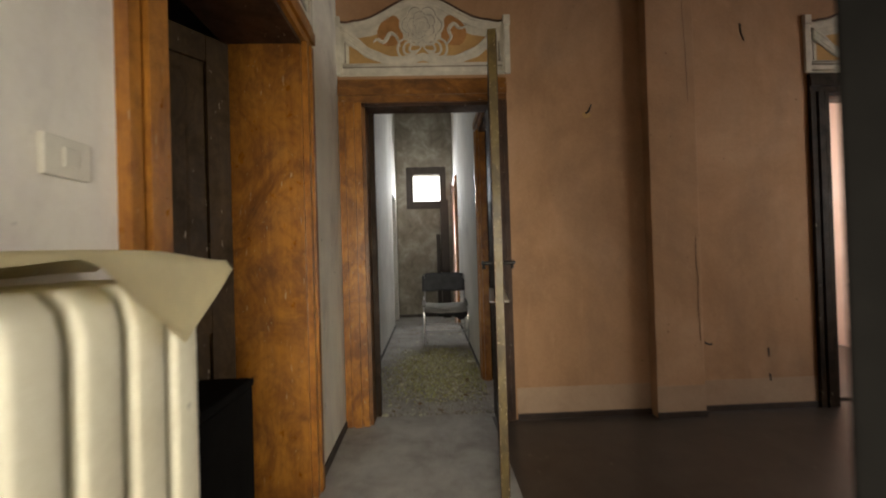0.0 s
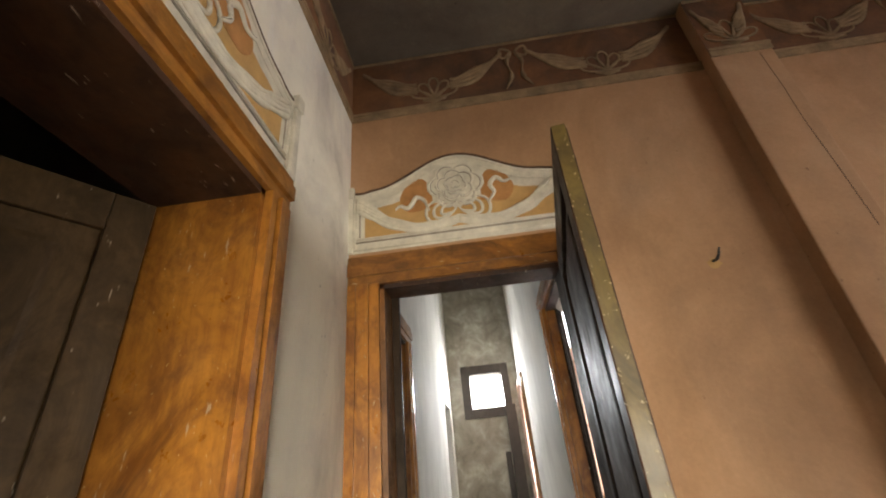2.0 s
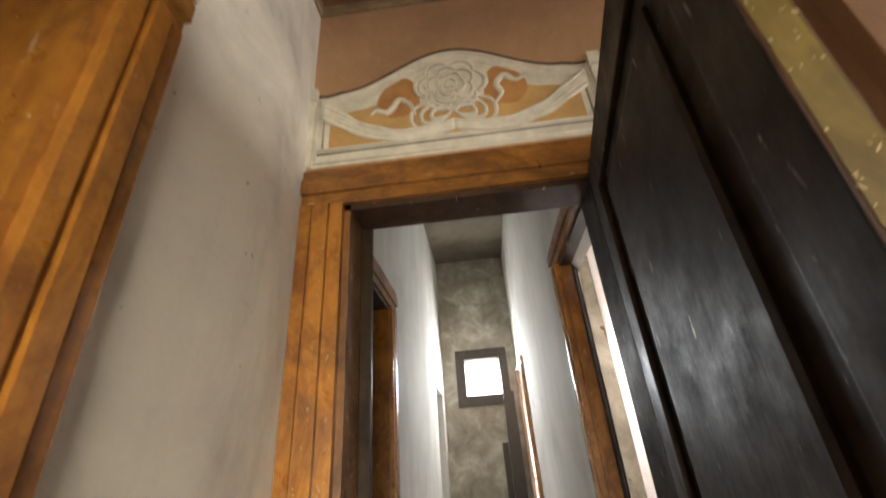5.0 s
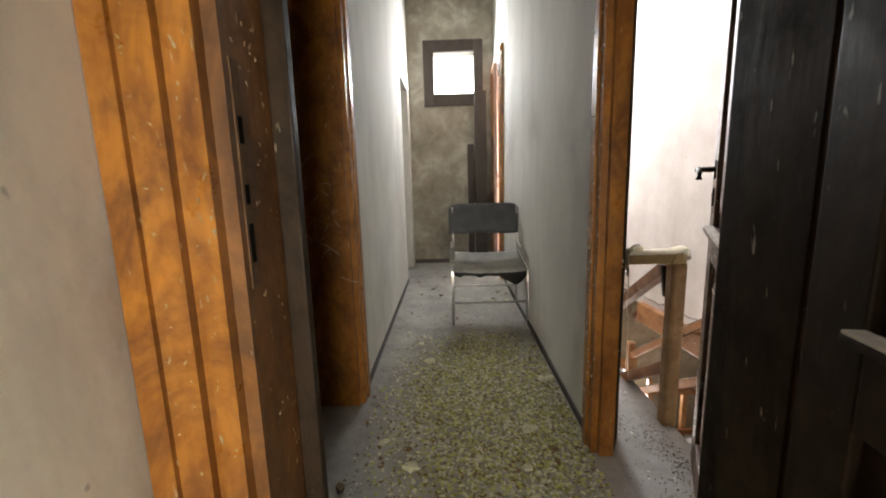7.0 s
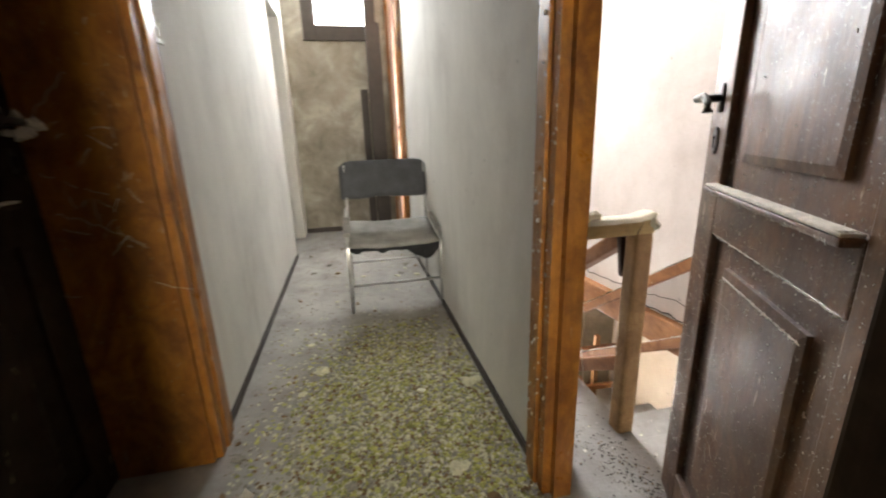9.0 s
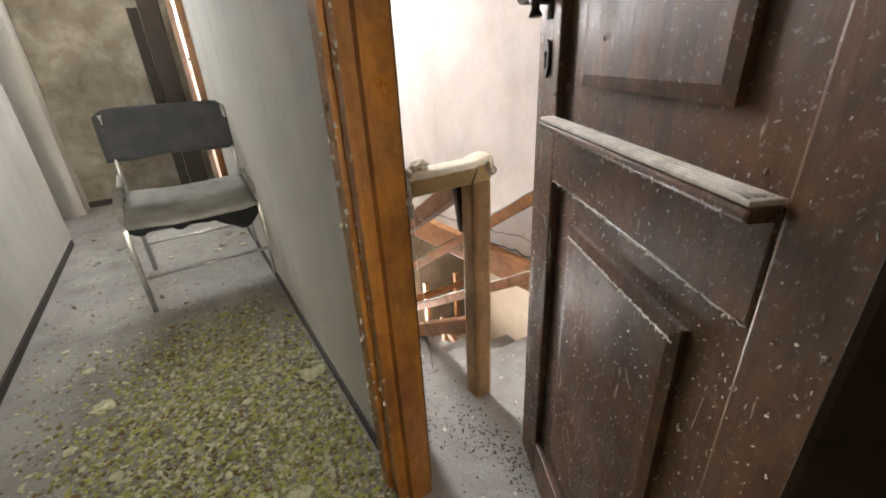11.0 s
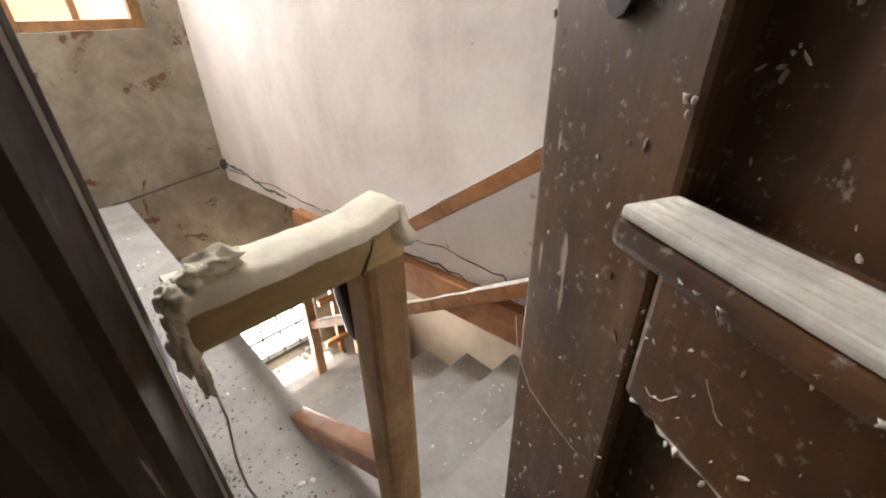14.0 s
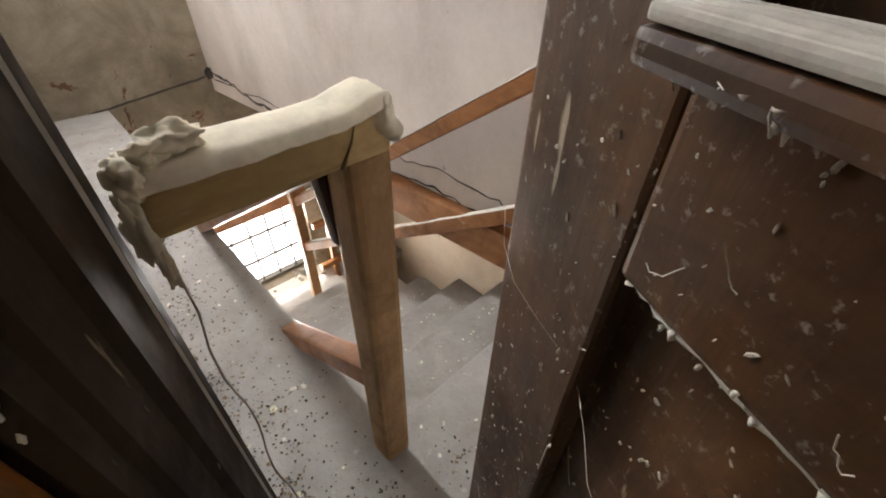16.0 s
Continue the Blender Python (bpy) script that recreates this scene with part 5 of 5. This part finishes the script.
chips("dust_flecks", 1300, leaf_spot, (0.0004, 0.0024), (0.8, 2.6), M_DUST, "pale dust flecks stuck to the stair door", "dust")
bm = bmesh.new()
for i in range(230):
    o, _, _ = leaf_spot()
    o = Vector(o) + LEAF_N * 0.001
    r = 0.0005 + 0.0013 * rnd.random() ** 2.5
    for k in range(rnd.choice((1, 2, 3, 4))):
        lump(bm, o + LEAF_U * rnd.gauss(0, r) + Vector((0, 0, rnd.gauss(0, 1.6 * r))), r * rnd.uniform(0.4, 1.0), i + 7 * k, (1.0, 1.0, rnd.uniform(0.8, 2.4)), 1, 0.9)
for i in range(60):
    z = rnd.uniform(0.05, 2.1)
    lump(bm, on_leaf(L5 + 0.0005, z, rnd.uniform(-0.018, 0.020)), rnd.uniform(0.0006, 0.0020), i, (1, 1, rnd.uniform(0.8, 2.0)), 2, 0.9)
tagged(part("dust_fluff", bm, M_DUST, None, "", True), "tufts of grey dust clinging to the stair door", "dust", kind="stuff")
hang = []
for i in range(420):
    u = 0.11 + (L5 - 0.22) * rnd.random()
    z, off, ln = 0.888, 0.021 + 0.026 * rnd.random() ** 0.5, 0.002 + 0.006 * rnd.random() ** 2
    hang.append([on_leaf(u + rnd.uniform(-0.0006, 0.0006) * k, z - ln * k / 3, off) for k in range(4)])
bm = bmesh.new()
for p in hang:
    tube(bm, p, [0.0022, 0.0016 * rnd.uniform(0.5, 1.2), 0.0009, 0.0003], 5)
tagged(part("dust_fringe", bm, M_DUST, None, "", True), "fringe of dust hanging under the door ledge", "dust", kind="stuff")


def frame_spot(x0, x1, y0, y1, z1, du, bias=1.0):
    return lambda: ((rnd.uniform(x0, x1), rnd.uniform(y0, y1), 0.05 + z1 * rnd.random() ** bias), du, (0, 0, 1))


M_CHIP = plain("bare_chipped_wood", (0.38, 0.29, 0.165), 0.9, 0, 0.3, 50)
P = 0.0355
chips("paint_chips", 60, frame_spot(-0.588, -0.541, HALL_Y - P, HALL_Y - P, 2.0, (1, 0, 0)), (0.0012, 0.005), (1.0, 2.4), M_CHIP, "chipped varnish on the corridor door frame", "paint chips")
chips("paint_chips", 60, frame_spot(-0.522, -0.491, HALL_Y - 0.0250, HALL_Y - 0.0250, 1.6, (1, 0, 0)), (0.0012, 0.006), (1.0, 2.6), M_CHIP, "chipped varnish on the corridor door frame", "paint chips")
chips("paint_chips", 140, frame_spot(-0.4675, -0.4675, 2.82, 2.95, 1.9, (0, 1, 0)), (0.0012, 0.0050), (0.9, 2.2), M_CHIP, "chipped varnish inside the corridor doorway", "paint chips")
chips("paint_chips", 170, frame_spot(0.3643, 0.3643, 3.745, 3.78, 2.1, (0, -1, 0)), (0.0010, 0.0040), (0.9, 2.0), M_CHIP, "chipped varnish on the stair door frame", "paint chips")
chips("paint_chips", 150, frame_spot(0.3733, 0.3733, 3.70, 3.73, 2.1, (0, -1, 0)), (0.0010, 0.0040), (0.9, 2.0), M_CHIP, "chipped varnish on the stair door frame", "paint chips")
chips("paint_chips", 340, frame_spot(-0.88, -0.63, 4.0775, 4.0775, 2.1, (1, 0, 0)), (0.0010, 0.0042), (0.9, 2.2), M_CHIP, "chipped varnish on the side door's reveal", "paint chips")
chips("paint_chips", 120, frame_spot(-0.98, -0.66, 1.9775, 1.9775, 2.1, (1, 0, 0)), (0.0010, 0.0038), (0.9, 2.2), M_CHIP, "chipped varnish on the hall door's reveal", "paint chips")
M_TUFT = plain("grey_tuft", (0.55, 0.51, 0.44), 1.0, 0, 0.3, 60)
for cnt, x0, x1, y0, y1 in ((95, 0.362, 0.364, 3.73, 3.80), (60, 0.372, 0.374, 3.70, 3.73), (60, 0.40, 0.47, 3.699, 3.701)):
    bm = bmesh.new()
    for i in range(cnt):
        lump(bm, (rnd.uniform(x0, x1), rnd.uniform(y0, y1), 0.1 + 1.9 * rnd.random()), 0.0008 + 0.0026 * rnd.random() ** 2, i, (1, 1, rnd.uniform(0.8, 2.4)), 2, 1.0)
    tagged(part("dust_tufts", bm, M_TUFT, None, "", True), "small tufts of grey dust clinging to the door frame", "dust", kind="stuff")
M_RUST = plain("rusty_brown_iron", (0.13, 0.075, 0.04), 0.8, 0.2, 0.5, 30)
E2 = M2.to_3x3() @ Vector((0, 1, 0))
chips("paint_chips", 150, lambda: (M2 @ Vector((L2 + 0.0045, rnd.choice((-1, 1)) * 0.018 * rnd.random() ** 0.3, 2.1 * rnd.random())), E2, (0, 0, 1)), (0.0010, 0.0045), (0.9, 2.6), M_CHIP, "chipped paint on the corridor door's edge", "paint chips")
strike = thing("strike_plate", (-0.468, 2.838, 1.1), "worn iron strike plate let into the door jamb", "strike plate")
bm = bmesh.new()
box(bm, (-0.4680, 2.826, 0.93), (-0.4655, 2.850, 1.27))
soften(bm, 0.001)
part("plate", bm, M_RUST, strike)
for z0, z1 in ((0.97, 1.03), (1.06, 1.09), (1.15, 1.19)):
    bm = bmesh.new()
    box(bm, (-0.4654, 2.831, z0), (-0.4648, 2.845, z1))
    part("slot", bm, M_BLACK, strike)

threads = []
for i in range(22):
    u, z = rnd.uniform(0.05, L5 - 0.02), rnd.uniform(0.3, 0.95)
    du, dz = rnd.uniform(-0.025, 0.025), rnd.uniform(-0.045, 0.03)
    threads.append([on_leaf(u + du * k / 5, z + dz * k / 5 - 0.004 * math.sin(k / 5 * math.pi) + rnd.uniform(-0.0015, 0.0015), 0.024) for k in range(6)])
threads.append([on_leaf(L5 + 0.0 - 0.30 * k / 14, 0.76 - 0.10 * (k / 14) + 0.035 * math.sin(k / 14 * math.pi) * -1, 0.026 + 0.01 * math.sin(k)) for k in range(15)])
# dust lying along the top mouldings of the lower panel and in ridges on the ledge
bm = bmesh.new()
for z, off, u0, u1, rad in ((0.713, 0.0165, 0.19, L5 - 0.19, 0.0020), (0.7885, 0.0175, 0.11, L5 - 0.11, 0.0016)):
    n = 90
    tube(bm, [on_leaf(u0 + (u1 - u0) * k / n, z + rnd.uniform(-0.0012, 0.0012), off) for k in range(n + 1)], [rad * rnd.uniform(0.1, 1.2) for k in range(n + 1)], 5)
    for k in range(16):
        u = rnd.uniform(u0, u1)
        lump(bm, on_leaf(u, z + rnd.uniform(-0.004, 0.002), off), rnd.uniform(0.0008, 0.0020), k, (1.8, 1, 1.2), 2, 0.9)
for k in range(4):
    tube(bm, [on_leaf(0.11 + (L5 - 0.22) * j / 40, 0.9008 + rnd.uniform(-0.0005, 0.0005), 0.0255 + 0.0062 * k) for j in range(41)], 0.0017, 5)
tagged(part("moulding_dust", bm, M_DUST, None, "", True), "pale dust lying along the stair door's mouldings", "dust", kind="stuff")
web("cobweb", threads, 0.0003, "grey cobweb threads across the stair door")
web("cobweb", [[(0.552 + 0.004 * math.sin(k), 3.855 - 0.003 * k, 0.71 - 0.030 * k + 0.008 * math.sin(2.1 * k)) for k in range(16)]], 0.0012, "thick dusty cobweb strand hanging by the stair rail")
tangle = []
for i in range(26):
    x, z, dx, dz = rnd.uniform(-0.86, -0.66), rnd.gauss(0.92, 0.16), rnd.gauss(0.0, 0.035), rnd.gauss(-0.02, 0.03)
    tangle.append([(x + dx * k / 6, 4.068 - 0.006 * math.sin(k / 6 * math.pi), z + dz * k / 6 + rnd.uniform(-0.003, 0.003)) for k in range(7)])
tangle.append([(-0.86 + 0.19 * k / 12, 4.062, 0.86 - 0.10 * (k / 12) ** 1.4 + 0.006 * math.sin(2.3 * k)) for k in range(13)])
tangle.append([(-0.87 + 0.12 * k / 12, 4.055, 1.08 + 0.13 * k / 12 + 0.006 * math.sin(1.9 * k)) for k in range(13)])
web("cobweb", tangle, 0.0009, "dusty tangle of cobweb on the side door's reveal")
bm = bmesh.new()
for i in range(9):
    lump(bm, (-0.868 + rnd.uniform(-0.02, 0.03), 4.03 + rnd.uniform(-0.03, 0.03), 1.09 + rnd.uniform(-0.04, 0.03)), rnd.uniform(0.008, 0.016), i, (1, 1, 1), 1, 0.9)
tagged(part("dust_clots", bm, M_DUST), "dust clot on the side door's handle", "dust", kind="stuff")

# cracks in the stair wall
M_CRACK = plain("dark_crack", (0.06, 0.05, 0.042), 1.0)


def crack(pts, r, label="thin dark crack in the stair wall plaster"):
    fine = []
    for (a, b) in zip(pts, pts[1:]):
        for k in range(6):
            y, z = a[0] + (b[0] - a[0]) * k / 6, a[1] + (b[1] - a[1]) * k / 6
            fine.append((skew_x(y) + 0.0005, y + 0.012 * noise.noise(Vector((y * 23, z * 9, 4))), z + 0.022 * noise.noise(Vector((y * 19, 2, z * 7)))))
    bm = bmesh.new()
    tube(bm, fine, [r * (0.45 + 0.9 * abs(noise.noise(Vector(p) * 11))) for p in fine], 5)
    tagged(part("crack", bm, M_CRACK), label, "crack", "cracks in the stair wall", "structure")


crack([(6.4, 0.06), (5.9, 0.07), (5.4, 0.05), (5.1, 0.06), (4.85, 0.085), (4.58, 0.115), (4.28, 0.09), (4.2, 0.0)], 0.0045)
crack([(4.9, 0.0), (4.6, 0.02), (4.3, 0.0), (4.02, -0.01)], 0.006)
crack([(3.95, 0.30), (3.93, 0.15), (3.89, 0.07), (3.7, 0.075), (3.4, 0.05)], 0.003)
crack([(3.75, 0.75), (3.66, 0.55), (3.62, 0.40), (3.5, 0.30)], 0.002)
bm = bmesh.new()
box(bm, (-0.006, 4.06, 0.06), (0.0, 4.15, 0.26))
soften(bm, 0.002)
for v in bm.verts:
    v.co.x += skew_x(v.co.y)
tagged(part("wall_plate", bm, M_STAIR), "plastered-over junction box cover in the stair wall", "cover plate")
bm = bmesh.new()
box(bm, (-0.014, 4.04, 0.25), (0.0, 4.155, 0.268))
for v in bm.verts:
    v.co.x += skew_x(v.co.y)
tagged(part("plate_lip", bm, M_STEP), "grey ledge of the wall plate", "ledge")

# dust crusts on the sloping rails
for line in RAIL_LINES:
    bm = bmesh.new()
    rows = []
    for i in range(120):
        y = line[0] + 0.01 + 1.66 * i / 119
        x, yy, z = wall_rail_at(y, line)
        rows.append([bm.verts.new((x + w * 0.0225, yy, z + 0.0345 + max(0.0, 0.0045 * (1 - w * w) + 0.006 * noise.noise(Vector((y * 9, w, 3))) + 0.003 * noise.noise(Vector((y * 45, w * 3, 6)))))) for w in (-1, -0.5, 0, 0.5, 1)])
    for p, q in zip(rows, rows[1:]):
        for j in range(4):
            bm.faces.new((p[j], p[j + 1], q[j + 1], q[j]))
    tagged(part("dust_crust", bm, M_DUST, rail2, "pale dust lying along the rail", True), kind="stuff")

# settling crack along the end wall of the stairwell
bm = bmesh.new()
pts = [(0.46 + 0.88 * k / 16, SW_END - 0.001, -0.035 + 0.105 * k / 16 + 0.006 * noise.noise(Vector((k * 0.7, 0, 0)))) for k in range(17)]
tube(bm, pts, [0.006 + 0.003 * noise.noise(Vector((k * 0.9, 3, 0))) for k in range(17)], 5)
tagged(part("crack", bm, M_CRACK), "long dark crack along the stairwell's end wall", "crack", "", "structure")

bm = bmesh.new()
lump(bm, (skew_x(6.43) - 0.005, 6.435, 0.085), 0.035, 3, (0.8, 0.9, 0.9), 2, 0.6)
for v in bm.verts:
    v.co.y = min(v.co.y, SW_END + 0.02)
tagged(part("hole", bm, M_CRACK), "dark hole where the stairwell walls part", "hole", "", "structure")
crack([(6.42, 0.10), (6.2, 0.085), (5.95, 0.03), (5.7, 0.03)], 0.010, "dark open joint over the beam")

# marks on the hall's front wall
def wall_mark(pts, r, y, label):
    bm = bmesh.new()
    tube(bm, [(x, y - 0.0005, z) for x, z in pts], r, 5)
    tagged(part("crack", bm, M_CRACK), label, "crack", "marks on the hall wall", "structure")


wall_mark([(1.665, 3.2), (1.672, 2.95), (1.668, 2.7), (1.680, 2.45), (1.684, 2.30), (1.690, 2.1)], 0.0012, 2.73, "thin vertical crack in the pilaster plaster")
wall_mark([(1.71, 1.2), (1.706, 1.02), (1.716, 0.9), (1.712, 0.72), (1.72, 0.5)], 0.0016, 2.73, "thin vertical crack in the pilaster plaster")
wall_mark([(2.125, 2.66), (2.13, 2.60), (2.150, 2.545)], 0.006, HALL_Y, "dark scar where a nail was torn out")
wall_mark([(2.245, 0.42), (2.25, 0.36)], 0.006, HALL_Y, "small dark hole in the plaster")
wall_mark([(2.25, 0.24), (2.255, 0.19)], 0.007, HALL_Y, "small dark hole in the plaster")
wall_mark([(1.80, 0.47), (1.83, 0.455), (1.85, 0.46)], 0.007, HALL_Y, "small dark chip in the plaster")
